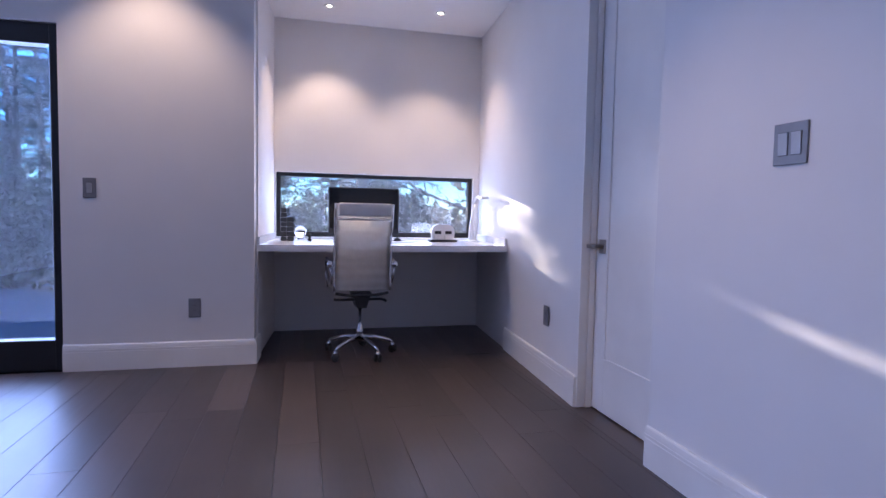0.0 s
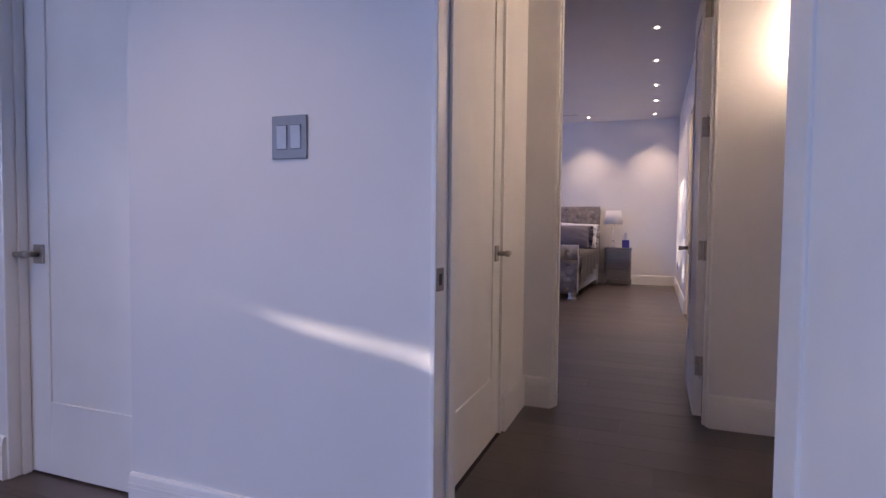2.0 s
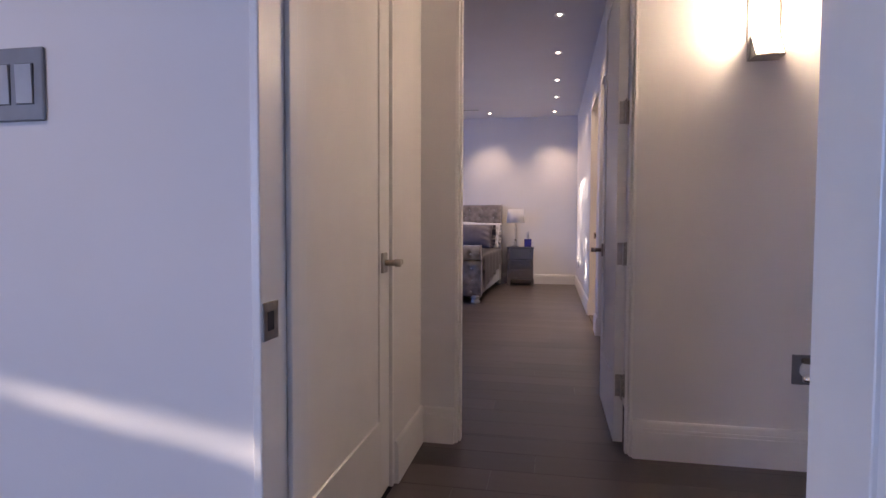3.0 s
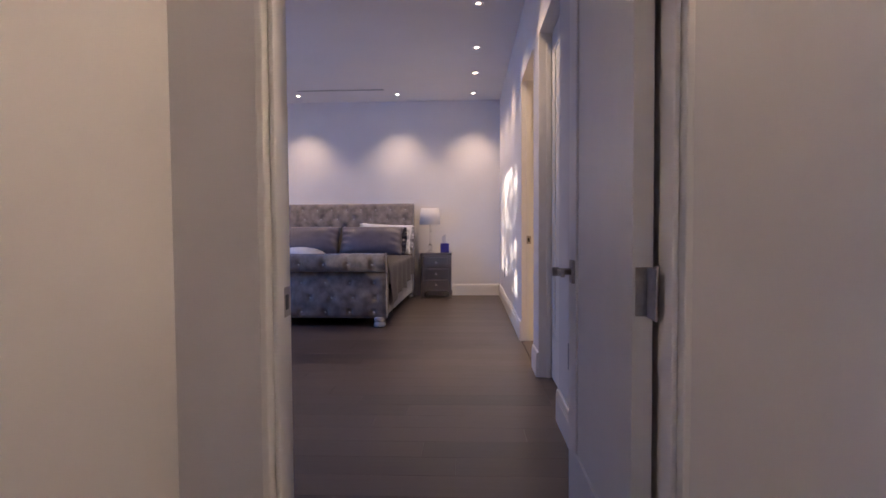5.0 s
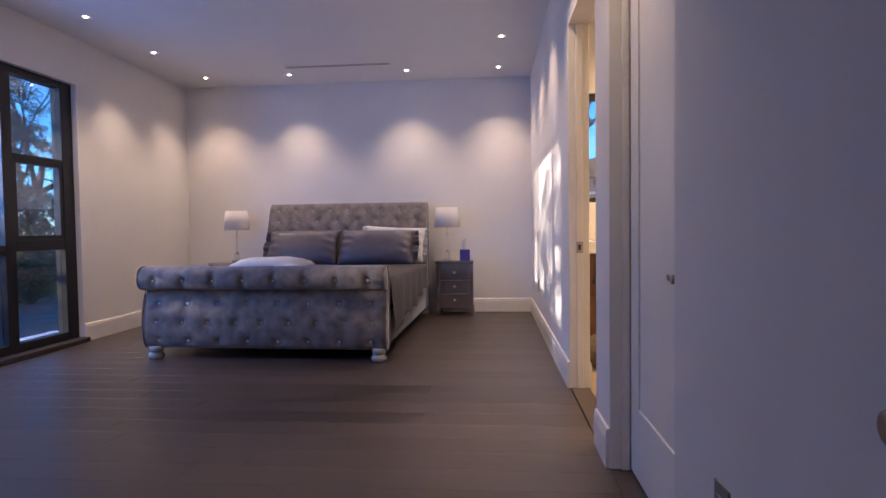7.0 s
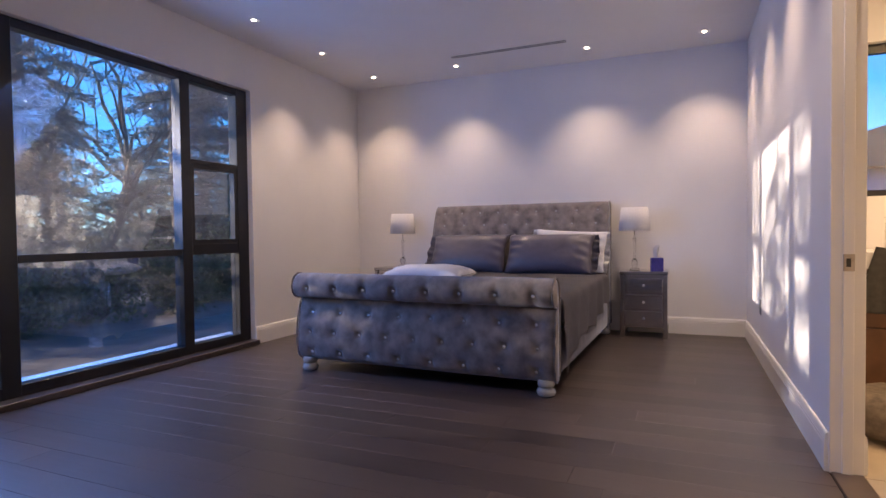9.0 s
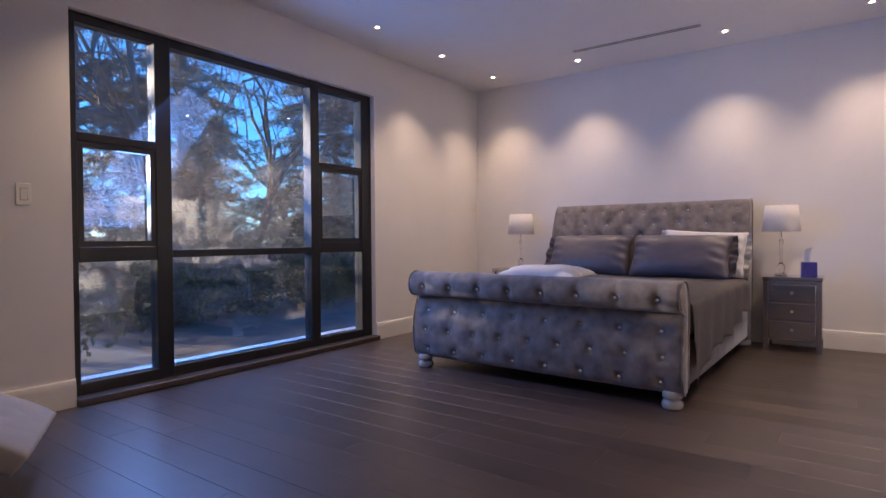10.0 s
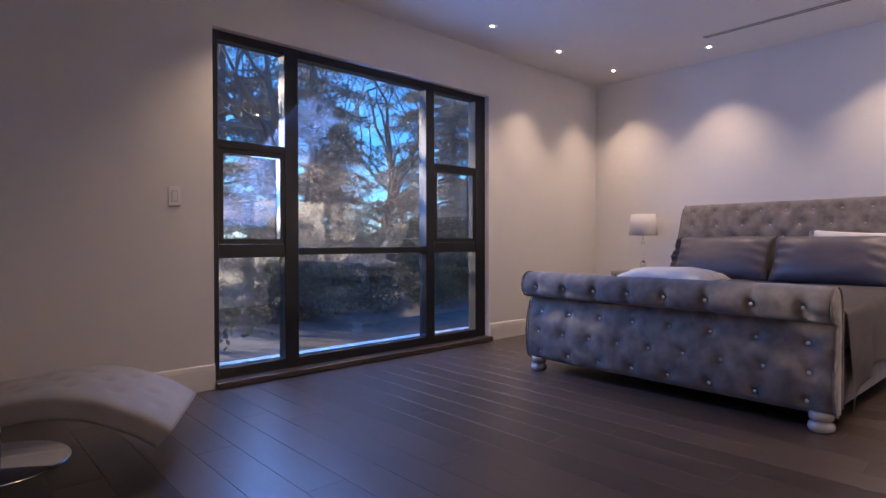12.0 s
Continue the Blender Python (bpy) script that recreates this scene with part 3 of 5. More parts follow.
Z0, Z1 = WZ0, WZ1
framed("window_1", "large black-framed window with fixed and opening panes", 4.30, 4.40,
       [(WX0, 5.765, Z0, Z1), (6.245, 6.355, Z0, Z1), (7.605, 7.705, Z0, Z1), (8.235, WX1, Z0, Z1)],
       [(WX0, WX1, Z1 - 0.06, Z1 - 0.001), (WX0, WX1, Z0 + 0.001, 0.115), (5.765, 6.245, 0.86, 0.955), (6.355, 7.605, 0.872, 0.925), (7.705, 8.235, 0.872, 0.965), (5.765, 6.245, 1.605, 1.66), (7.705, 8.235, 1.640, 1.68)],
       [(5.765, 6.245, 0.115, 0.86), (5.765, 6.245, 0.955, 1.605), (5.765, 6.245, 1.66, 2.328), (6.355, 7.605, 0.115, 0.872), (6.355, 7.605, 0.925, 2.328), (7.705, 8.235, 0.115, 0.872), (7.705, 8.235, 0.965, 1.64), (7.705, 8.235, 1.68, 2.328)],
       sashes=[(5.765, 6.245, 0.955, 1.605), (7.705, 8.235, 0.965, 1.64)], sill=(WX0, WX1, 4.19, 4.30, 0.001, 0.045))
structure("window_ledge", boxes((WX0 - 0.05, WX1 + 0.05, 4.42, 4.62, 0.02, 0.09), bevel=0.01), TRIM, "white outside ledge under the window", "window sill")
framed("window_2", "black-framed slot window above the desk", 4.86, 4.92,
       [(-0.17, -0.135, 0.80, 1.345), (1.515, 1.55, 0.80, 1.345)], [(-0.17, 1.55, 1.31, 1.344), (-0.17, 1.55, 0.801, 0.845)], [(-0.135, 1.515, 0.845, 1.31)])
framed("door_glass", "black-framed sliding glass door of the study", 3.80, 3.90,
       [(-1.43, -1.375, 0.0, 2.1), (-2.46, -2.38, 0.0, 2.1), (-3.5, -3.43, 0.0, 2.1)], [(-3.5, -1.375, 1.98, 2.099), (-3.5, -1.375, 0.001, 0.19)], [(-2.38, -1.43, 0.19, 1.98), (-3.43, -2.46, 0.19, 1.98)])
framed_bath = tagged(thing("window_3", Matrix(), "black-framed bathroom window above the vanity", "window"), kind="structure")
part("window_frame", boxes((8.60, 8.65, -1.5, -1.46, 1.23, 2.2), (8.60, 8.65, -0.29, -0.25, 1.23, 2.2), (8.60, 8.65, -1.46, -0.29, 2.14, 2.2), (8.60, 8.65, -1.46, -0.29, 1.23, 1.27)), BLACK, framed_bath)
part("pane", boxes((8.622, 8.628, -1.46, -0.29, 1.27, 2.14)), GLASS, framed_bath)

# ceiling fittings
LIGHT_ON = glow("lamp_lens", (1.0, 0.86, 0.7), 14)


def downlight(x, y, z):
    d = thing("downlight", pose(x, y, z), "small round recessed ceiling downlight, switched on", "ceiling light", "downlights")
    part("trim_ring", lathe([(0.044, 0), (0.046, -0.003), (0.034, -0.005), (0.024, -0.003), (0.022, 0)], 24), WHITEPLASTIC, d, smooth=True)
    part("lens", lathe([(0.0155, -0.0005), (0.0155, -0.0015)], 20), LIGHT_ON, d, "glowing lens")


for x, y in DOWNLIGHTS:
    downlight(x, y, CEIL)
# the fittings at y 1.5 are added to go with the extra lamps
downlight(0.24, 4.43, SOFFIT), downlight(1.1, 4.33, SOFFIT), downlight(-0.87, 3.35, CEIL), downlight(-0.87, 1.5, CEIL), downlight(0.35, 1.5, CEIL)
vent = thing("ceiling_vent", pose(9.54, 2.10, CEIL), "long narrow slot air diffuser in the ceiling", "vent")
part("frame", boxes((-0.042, -0.034, -0.58, 0.58, -0.004, 0), (0.034, 0.042, -0.58, 0.58, -0.004, 0), (-0.004, 0.004, -0.58, 0.58, -0.004, 0)), WHITEPLASTIC, vent)
part("slot", boxes((-0.034, -0.004, -0.58, 0.58, -0.0015, 0), (0.004, 0.034, -0.58, 0.58, -0.0015, 0)), BLACK, vent, "dark air slot")

# wall sconce
sconce = thing("wall_sconce", pose(3.1, -0.455, 1.66, 0, 0, 90), "curved nickel wall sconce with slots, switched on", "wall lamp")
part("back_plate", boxes((-0.06, 0.06, 0, 0.012, 0.0, 0.34), bevel=0.003), NICKEL, sconce)
band = sheet(14, 4, lambda u, v: Vector((-0.028 + 0.056 * v, 0.035 + 0.055 * math.sin(math.pi * (0.08 + 0.84 * u)), 0.01 + 0.32 * u)))
bmesh.ops.solidify(band, geom=band.faces[:], thickness=0.004)
part("front_band", band, NICKEL, sconce, smooth=False)
part("lower_bracket", boxes((-0.055, 0.055, 0.012, 0.088, 0.0, 0.008), bevel=0.002), NICKEL, sconce)
for s in (-1, 1):
    part("side_wing", prism([(0.012, 0.008), (0.085, 0.008), (0.03, 0.10), (0.012, 0.10)], Matrix(((0, 0, 1, s * 0.05 - 0.002), (1, 0, 0, 0), (0, 1, 0, 0), (0, 0, 0, 1))), 0.004), NICKEL, sconce)
for z in (0.07, 0.15, 0.23):
    part("slot_glow", boxes((-0.005, 0.005, 0.085, 0.097, z, z + 0.04)), LIGHT_ON, sconce, "light showing through a slot")
part("glass", lathe([(0.02, 0.03), (0.038, 0.035), (0.038, 0.30), (0.02, 0.305)], 20, Matrix.Translation((0, 0.045, 0))), glow("sconce_glass", (1.0, 0.82, 0.64), 27), sconce, "glowing frosted glass", True)

# the bed: local x from the foot end to the head end, y across, z up
BW = 0.985
bed = thing("sleigh_bed", pose(7.63, 2.22, 0, 0, 0, -1.6), "grey velvet button-tufted sleigh bed with scrolled ends", "bed")


def smooth_path(points, n):
    """n + 1 points along a soft curve through the given ones."""
    pts = [Vector((*p, 0)) for p in points]
    pts = [2 * pts[0] - pts[1], *pts, 2 * pts[-1] - pts[-2]]
    dense = []
    for i in range(1, len(pts) - 2):
        a, b, c, d = pts[i - 1:i + 3]
        for k in range(24):
            t = k / 24
            dense.append(0.5 * ((2 * b) + (c - a) * t + (2 * a - 5 * b + 4 * c - d) * t * t + (3 * b - a - 3 * c + d) * t ** 3))
    dense.append(pts[-2])
    run = [0.0]
    for a, b in zip(dense, dense[1:]):
        run.append(run[-1] + (b - a).length)
    out, j = [], 0
    for k in range(n + 1):
        s = run[-1] * k / n
        while j < len(run) - 2 and run[j + 1] < s:
            j += 1
        f = (s - run[j]) / max(run[j + 1] - run[j], 1e-9)
        out.append(dense[j].lerp(dense[j + 1], f))
    return out, run[-1]


def tufted_board(name, outline, half, rows, steps_u, steps_v, label, front, creases=()):
    """A padded board: an outline in x, z swept across y, with buttons sunk into it. rows: (share along the outline, count, shift)."""
    pts, length = smooth_path(outline, steps_u)
    nrm = []
    for i in range(len(pts)):
        d = (pts[min(i + 1, len(pts) - 1)] - pts[max(i - 1, 0)]).normalized()
        nrm.append(Vector((-d.y, d.x, 0)) * front)
    buttons = []
    for share, count, shift in rows:
        for k in range(count):
            buttons.append((share * length, (k + 0.5 + shift) / count * 2 * half - half))

    def surface(u, v):
        i = min(int(round(u * steps_u)), steps_u)
        s, y = u * length, (2 * v - 1) * half
        d = 0.0
        for bs, by in buttons:
            r2 = (s - bs) ** 2 + (y - by) ** 2
            if r2 < 0.02:
                d -= 0.020 * math.exp(-r2 / 0.0004) + 0.010 * math.exp(-r2 / 0.003)
                # pleats that run on from each button
                d -= 0.010 * math.exp(-((abs(s - bs) - 1.1 * abs(y - by)) / 0.009) ** 2) * math.exp(-r2 / 0.003)
        for lo, hi, count in creases:
            if lo * length < s < hi * length:
                w = math.sin(math.pi * (s / length - lo) / (hi - lo))
                ph = ((y + half) / (2 * half) * count - 0.5) % 1.0
                d -= 0.009 * w * math.exp(-(min(ph, 1 - ph) * 2 * half / count / 0.022) ** 2)
        edge = min(y + half, half - y)
        d -= 0.012 * math.exp(-edge / 0.012)
        d += 0.0025 * noise.noise((s * 7, y * 7, 1.3))
        p = pts[i] + nrm[i] * d
        return Vector((p.x, y, p.y))
    bm = sheet(steps_u, steps_v, surface)
    bm.verts.ensure_lookup_table()
    row = steps_v + 1
    bm.faces.new([bm.verts[i * row] for i in range(steps_u + 1)])
    bm.faces.new([bm.verts[i * row + steps_v] for i in reversed(range(steps_u + 1))])
    bm.faces.new([bm.verts[j] for j in range(row)] + [bm.verts[steps_u * row + j] for j in reversed(range(row))])
    bmesh.ops.recalc_face_normals(bm, faces=bm.faces[:])
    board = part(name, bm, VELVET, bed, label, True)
    places = []
    for bs, by in buttons:
        i = min(int(round(bs / length * steps_u)), steps_u)
        p = pts[i] - nrm[i] * 0.014
        places.append((Vector((p.x, by, p.y)), Vector((nrm[i].x, 0, nrm[i].y))))
    return board, places, (pts, nrm)


foot_outline = [(0.055, 0.088), (0.012, 0.13), (-0.005, 0.25), (0.0, 0.35), (0.022, 0.45), (0.05, 0.535), (0.055, 0.555), (0.02, 0.560), (-0.025, 0.575), (-0.052, 0.62), (-0.05, 0.675),
                (-0.022, 0.722), (0.03, 0.742), (0.085, 0.728), (0.12, 0.68), (0.13, 0.62), (0.13, 0.50), (0.13, 0.30), (0.13, 0.088)]
footboard, foot_buttons, foot_curve = tufted_board("footboard", foot_outline, BW, [(0.055, 8, 0), (0.155, 9, 0), (0.255, 8, 0), (0.428, 8, 0)], 110, 170, "scrolled velvet footboard with crystal buttons", 1, creases=[(0.31, 0.56, 8)])
head_outline = [(2.28, 0.09), (2.285, 0.50), (2.30, 0.80), (2.33, 1.00), (2.38, 1.16), (2.42, 1.265), (2.46, 1.325), (2.51, 1.338), (2.56, 1.29), (2.565, 1.15), (2.555, 0.8), (2.555, 0.09)]
headboard, head_buttons, head_curve = tufted_board("headboard", head_outline, BW - 0.03, [(0.455, 9, 0), (0.405, 8, 0), (0.355, 9, 0), (0.305, 8, 0)], 90, 170, "tall velvet headboard with crystal buttons", 1)
gem = mesh_of(lathe([(0.001, 0.0), (0.010, 0.0), (0.0105, 0.004), (0.006, 0.009), (0.001, 0.010)], 8), CRYSTAL)
for board, places in ((footboard, foot_buttons), (headboard, head_buttons)):
    for p, n in places:
        part("button", gem, CRYSTAL, board, m=Matrix.Translation(p) @ n.to_track_quat("Z", "Y").to_matrix().to_4x4())
# piping along both sides of the boards
for board, (pts, nrm), wide in ((footboard, foot_curve, BW), (headboard, head_curve, BW - 0.03)):
    for y in (-wide, wide):
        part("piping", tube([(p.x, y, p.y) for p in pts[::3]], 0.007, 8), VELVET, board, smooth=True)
for x, y in ((0.06, -BW + 0.07), (0.06, BW - 0.07), (2.42, -BW + 0.075), (2.42, BW - 0.075)):
    part("foot", lathe([(0.040, 0.0), (0.054, 0.007), (0.061, 0.026), (0.055, 0.046), (0.038, 0.056), (0.048, 0.062), (0.056, 0.07), (0.054, 0.10), (0.045, 0.105)], 24, Matrix.Translation((x, y, 0))), PEARL, bed, "turned pearl-white bun foot", True)
for s in (-1, 1):
    rail = boxes((0.12, 2.30, s * 0.93 - 0.03, s * 0.93 + 0.03, 0.095, 0.36), bevel=0.014, segments=3)
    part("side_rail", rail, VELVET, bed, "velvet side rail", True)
part("slat_base", boxes((0.12, 2.30, -0.9, 0.9, 0.26, 0.33)), DARKPLASTIC, bed)

# mattress and bedding lie on the bed
BED = pose(7.63, 2.22, 0, 0, 0, -1.6)
mattress = tagged(part("mattress", boxes((0.15, 2.26, -0.90, 0.90, 0.335, 0.60), bevel=0.05, segments=4), LINEN, smooth=True), "thick white mattress on the sleigh bed", "mattress")
mattress.matrix_basis = BED


def spread(u, v):
    x = 0.155 + 1.95 * u
    s = (2 * v - 1) * 1.27
    a = abs(s)
    drop = 0.0
    if a < 0.905:
        y, z = s, 0.622
    else:
        t = min((a - 0.905) / 0.365, 1.0)
        hang = 0.50 - 0.24 * u ** 0.7 + 0.02 * math.sin(u * 11 + (0 if s > 0 else 2)) + 0.012 * math.sin(u * 37) + 0.09 * math.exp(-((u - 0.035) / 0.03) ** 2)
        ang = min(t * hang / 0.06, math.pi / 2)
        y = 0.955 + 0.045 * math.sin(ang) + 0.014 * math.sin(u * 34 + 2.5 * t) * t + 0.022 * t
        z = 0.622 - 0.045 * (1 - math.cos(ang)) - max(0.0, t * hang - 0.07)
        y = math.copysign(y, s)
    wob = noise.noise((x * 3.0, s * 3.0, 0.2)) * 0.010 + noise.noise((x * 9, s * 7, 3.1)) * 0.004
    return Vector((x, y + (abs(wob) * 0.5 if a > 0.9 else 0), z + (wob if a <= 0.9 else 0)))


bs = sheet(70, 120, spread)
bmesh.ops.solidify(bs, geom=bs.faces[:], thickness=0.012)
bedspread = tagged(part("bedspread", bs, SPREAD, smooth=True), "rumpled grey bedspread hanging over the bed side", "bedspread")
bedspread.matrix_basis = BED


def pillow(name, m, w, h, t, mat, label, flange=0.03, seed=0, piping=None, ends=(-1, 1)):
    def side(sign):
        def fn(u, v):
            a, b = 2 * u - 1, 2 * v - 1
            full = max(0.0, (1 - abs(a) ** 3.2)) ** 0.55 * max(0.0, (1 - abs(b) ** 3.2)) ** 0.55
            pinch = 1 - 0.05 * (1 - b * b) * abs(a) ** 4 - 0.05 * (1 - a * a) * abs(b) ** 4
            wr = 0.008 * noise.noise((a * 1.6 + seed, b * 1.6, 0.7)) + 0.007 * noise.noise((a * 6, b * 5 + seed, 2.1)) * (abs(a) ** 3 + 0.12)
            ripple = 0.010 * math.sin(14 * b + 5 * a + seed) * max(0.0, abs(a) - 0.55) * 2
            return Vector((a * w / 2 * pinch, b * h / 2 * pinch, sign * (t / 2) * full + (wr + ripple) * (0.3 + full)))
        return sheet(36, 28, fn)
    bm = merge(side(1), side(-1))
    bmesh.ops.remove_doubles(bm, verts=bm.verts[:], dist=0.0004)
    bmesh.ops.recalc_face_normals(bm, faces=bm.faces[:])
    ob = tagged(part(name, bm, mat, smooth=True), label, "pillow")
    ob.matrix_basis = m
    if flange:
        for e in ends:
            def flap(u, v, e=e):
                b = 2 * v - 1
                fan = 1.0 + 0.06 * u
                return Vector((e * (w / 2 * 0.93 + (flange + 0.03) * u * (1 - 0.25 * b * b)), b * h / 2 * 0.93 * fan, (0.018 * math.sin(9 * b + seed) + 0.010 * math.sin(21 * b + 2 * seed)) * u))
            bm2 = sheet(5, 36, flap)
            bmesh.ops.solidify(bm2, geom=bm2.faces[:], thickness=0.005)
            part("flange", bm2, mat, ob, "loose pillowcase end", True)
    if piping:
        ring = []
        for k in range(65):
            an = 2 * math.pi * k / 64
            c, s2 = math.cos(an), math.sin(an)
            q = (abs(c) ** 5 + abs(s2) ** 5) ** 0.2
            ring.append((c / q * w / 2 * 0.99, s2 / q * h / 2 * 0.99, 0))
        part("piping", tube(ring, 0.004, 6, False), piping, ob, "dark piping", True)
    return ob


lean = pose(0, 0, 0, 62, 0, -90)
pillow("pillow", BED @ pose(2.15, 0.455, 0.815) @ lean, 0.86, 0.44, 0.21, SATIN, "plump purple-grey satin pillow leaning on the headboard", 0.05, 1, ends=(-1,))
pillow("pillow", BED @ pose(2.13, -0.42, 0.812) @ lean, 0.88, 0.44, 0.21, SATIN, "plump purple-grey satin pillow beside the white one", 0.05, 4, ends=(1,))
pillow("pillow", BED @ pose(2.235, -0.60, 0.845) @ pose(0, 0, 0, 72, 3, -90), 0.72, 0.42, 0.13, LINEN, "white pillow tucked behind the satin pillow", 0.03, 7)
pillow("pillow", BED @ pose(0.70, 0.20, 0.70) @ pose(0, 0, 0, 0, 0, -86), 0.66, 0.48, 0.16, LINEN, "white pillow with dark piping lying on the bed", 0.0, 11, piping=GREYPLATE)


def nightstand(m, label):
    n = thing("nightstand", m, label, "nightstand", "mirrored nightstands")
    w, d, h = 0.215, 0.37, 0.642
    part("top", boxes((-0.01, d, -w - 0.006, w + 0.006, h - 0.03, h), bevel=0.004), MIRROR, n)
    part("carcass", boxes((0.012, d, -w + 0.002, w - 0.002, 0.10, h - 0.031)), MIRROR, n)
    for s in (-1, 1):
        part("leg", boxes((0, 0.035, s * (w - 0.02) - 0.02, s * (w - 0.02) + 0.02, 0, h - 0.031), bevel=0.003), MIRROR, n, "bevelled mirrored leg")
        part("leg", boxes((d - 0.035, d, s * (w - 0.02) - 0.02, s * (w - 0.02) + 0.02, 0, 0.099), bevel=0.003), MIRROR, n)
    for k in range(3):
        z = 0.115 + 0.158 * k
        dr = part("drawer", boxes((-0.002, 0.011, -w + 0.043, w - 0.043, z, z + 0.145), bevel=0.004), MIRROR, n, "mirrored drawer front")
        part("knob", lathe([(0.003, 0), (0.004, 0.010), (0.011, 0.014), (0.012, 0.02), (0.006, 0.026)], 10, Matrix.Translation((-0.002, 0, z + 0.075)) @ Euler((0, radians(-90), 0)).to_matrix().to_4x4()), CRYSTAL, dr, "crystal knob")
    return n


nightstand(pose(9.885, 0.862, 0), "grey mirrored nightstand with three drawers by the bed")
nightstand(pose(9.885, 3.60, 0), "grey mirrored nightstand half hidden by the bed")


def table_lamp(m):
    l = thing("table_lamp", m, "crystal column table lamp with a white drum shade", "lamp", "table lamps")
    part("base", boxes((-0.045, 0.045, -0.045, 0.045, 0, 0.018), bevel=0.003), CLEAR, l, "clear crystal foot")
    part("column", lathe([(0.02, 0.018), (0.024, 0.03), (0.03, 0.06), (0.03, 0.09), (0.018, 0.105), (0.012, 0.115), (0.015, 0.125), (0.012, 0.14), (0.014, 0.28), (0.02, 0.30), (0.012, 0.32), (0.008, 0.345)], 12), CLEAR, l, "stacked crystal column")
    part("stem", lathe([(0.005, 0.345), (0.005, 0.47), (0.016, 0.475), (0.016, 0.53)], 10), CHROME, l, "chrome stem", True)
    sh = lathe([(0.150, 0.39), (0.128, 0.62)], 40)
    bmesh.ops.delete(sh, geom=[f for f in sh.faces if len(f.verts) > 4], context="FACES_ONLY")
    bmesh.ops.solidify(sh, geom=sh.faces[:], thickness=0.003)
    part("shade", sh, SHADE, l, "white fabric drum shade", True)
    return l


table_lamp(pose(10.06, 0.955, 0.643))
table_lamp(pose(10.06, 3.535, 0.643))
tissue = thing("tissue_box", pose(9.98, 0.745, 0.643, 0, 0, 8), "blue cube tissue box with a white tissue", "tissue box")
part("box", boxes((-0.055, 0.055, -0.055, 0.055, 0, 0.125), bevel=0.003), BLUECARD, tissue)
part("tissue", sheet(8, 8, lambda u, v: Vector(((u - 0.5) * 0.05 * (1 - 0.4 * v), (u - 0.5) * 0.03 + 0.018 * math.sin(6 * u + 3 * v), 0.124 + 0.13 * v - 0.05 * abs(u - 0.4)))), LINEN, tissue, "white tissue", True)

# desk nook
desk = thing("desk", pose(0, 0, 0), "white built-in desk top across the nook", "desk")
part("desk_top", prism([(-0.253, 3.87), (1.536, 3.87), (1.597, 4.806), (-0.188, 4.806)], Matrix.Translation((0, 0, 0.738)), 0.045), GLOSSWHITE, desk)
part("upstand", boxes((-0.175, 1.57, 4.785, 4.806, 0.7835, 0.80)), GLOSSWHITE, desk)
part("side_upstand", prism([(-0.250, 3.89), (-0.236, 3.89), (-0.174, 4.784), (-0.188, 4.784)], Matrix.Translation((0, 0, 0.7835)), 0.052), GLOSSWHITE, desk)
part("side_upstand", prism([(1.522, 3.89), (1.537, 3.89), (1.595, 4.784), (1.58, 4.784)], Matrix.Translation((0, 0, 0.7835)), 0.052), GLOSSWHITE, desk)

CHAIR = pose(0.452, 3.79, 0, 0, 0, 4) @ Matrix.Diagonal((0.92, 1, 1, 1))
chair = thing("office_chair", CHAIR, "white leather high-back office chair with chrome frame", "chair")
# back shell, seat: facing the desk along +y


def back_fn(u, v):
    a = 2 * u - 1
    z = 0.47 + 0.60 * v
    y = 0.02 - 0.10 * (v - 0.25) ** 2 * 1.2 + (0.05 * (0.25 - v) if v < 0.25 else 0.0)
    rib = 0.0025 * math.sin(v * 2 * math.pi * 9)
    return Vector((a * 0.205, y + rib - 0.012 * (1 - a * a), z))


bb = sheet(12, 60, back_fn)
bmesh.ops.solidify(bb, geom=bb.faces[:], thickness=0.016)
back = part("backrest", bb, LEATHER, chair, "ribbed white leather back", True)
part("headrest", boxes((-0.198, 0.198, -0.092, -0.062, 0.985, 1.075), bevel=0.012, segments=3), LEATHER, back, "padded white head roll", True)
part("back_bar", tube([(-0.20, -0.075, 0.965), (0.20, -0.075, 0.965)], 0.008), CHROME, back, "chrome cross bar", True)


def seat_fn(u, v):
    a = 2 * u - 1
    y = 0.02 + 0.46 * v
    z = 0.475 - 0.03 * math.sin(math.pi * v) + (0.05 * (v - 0.8) * -3 if v > 0.8 else 0)
    return Vector((a * 0.215, y, z + 0.0025 * math.sin(v * 2 * math.pi * 8)))


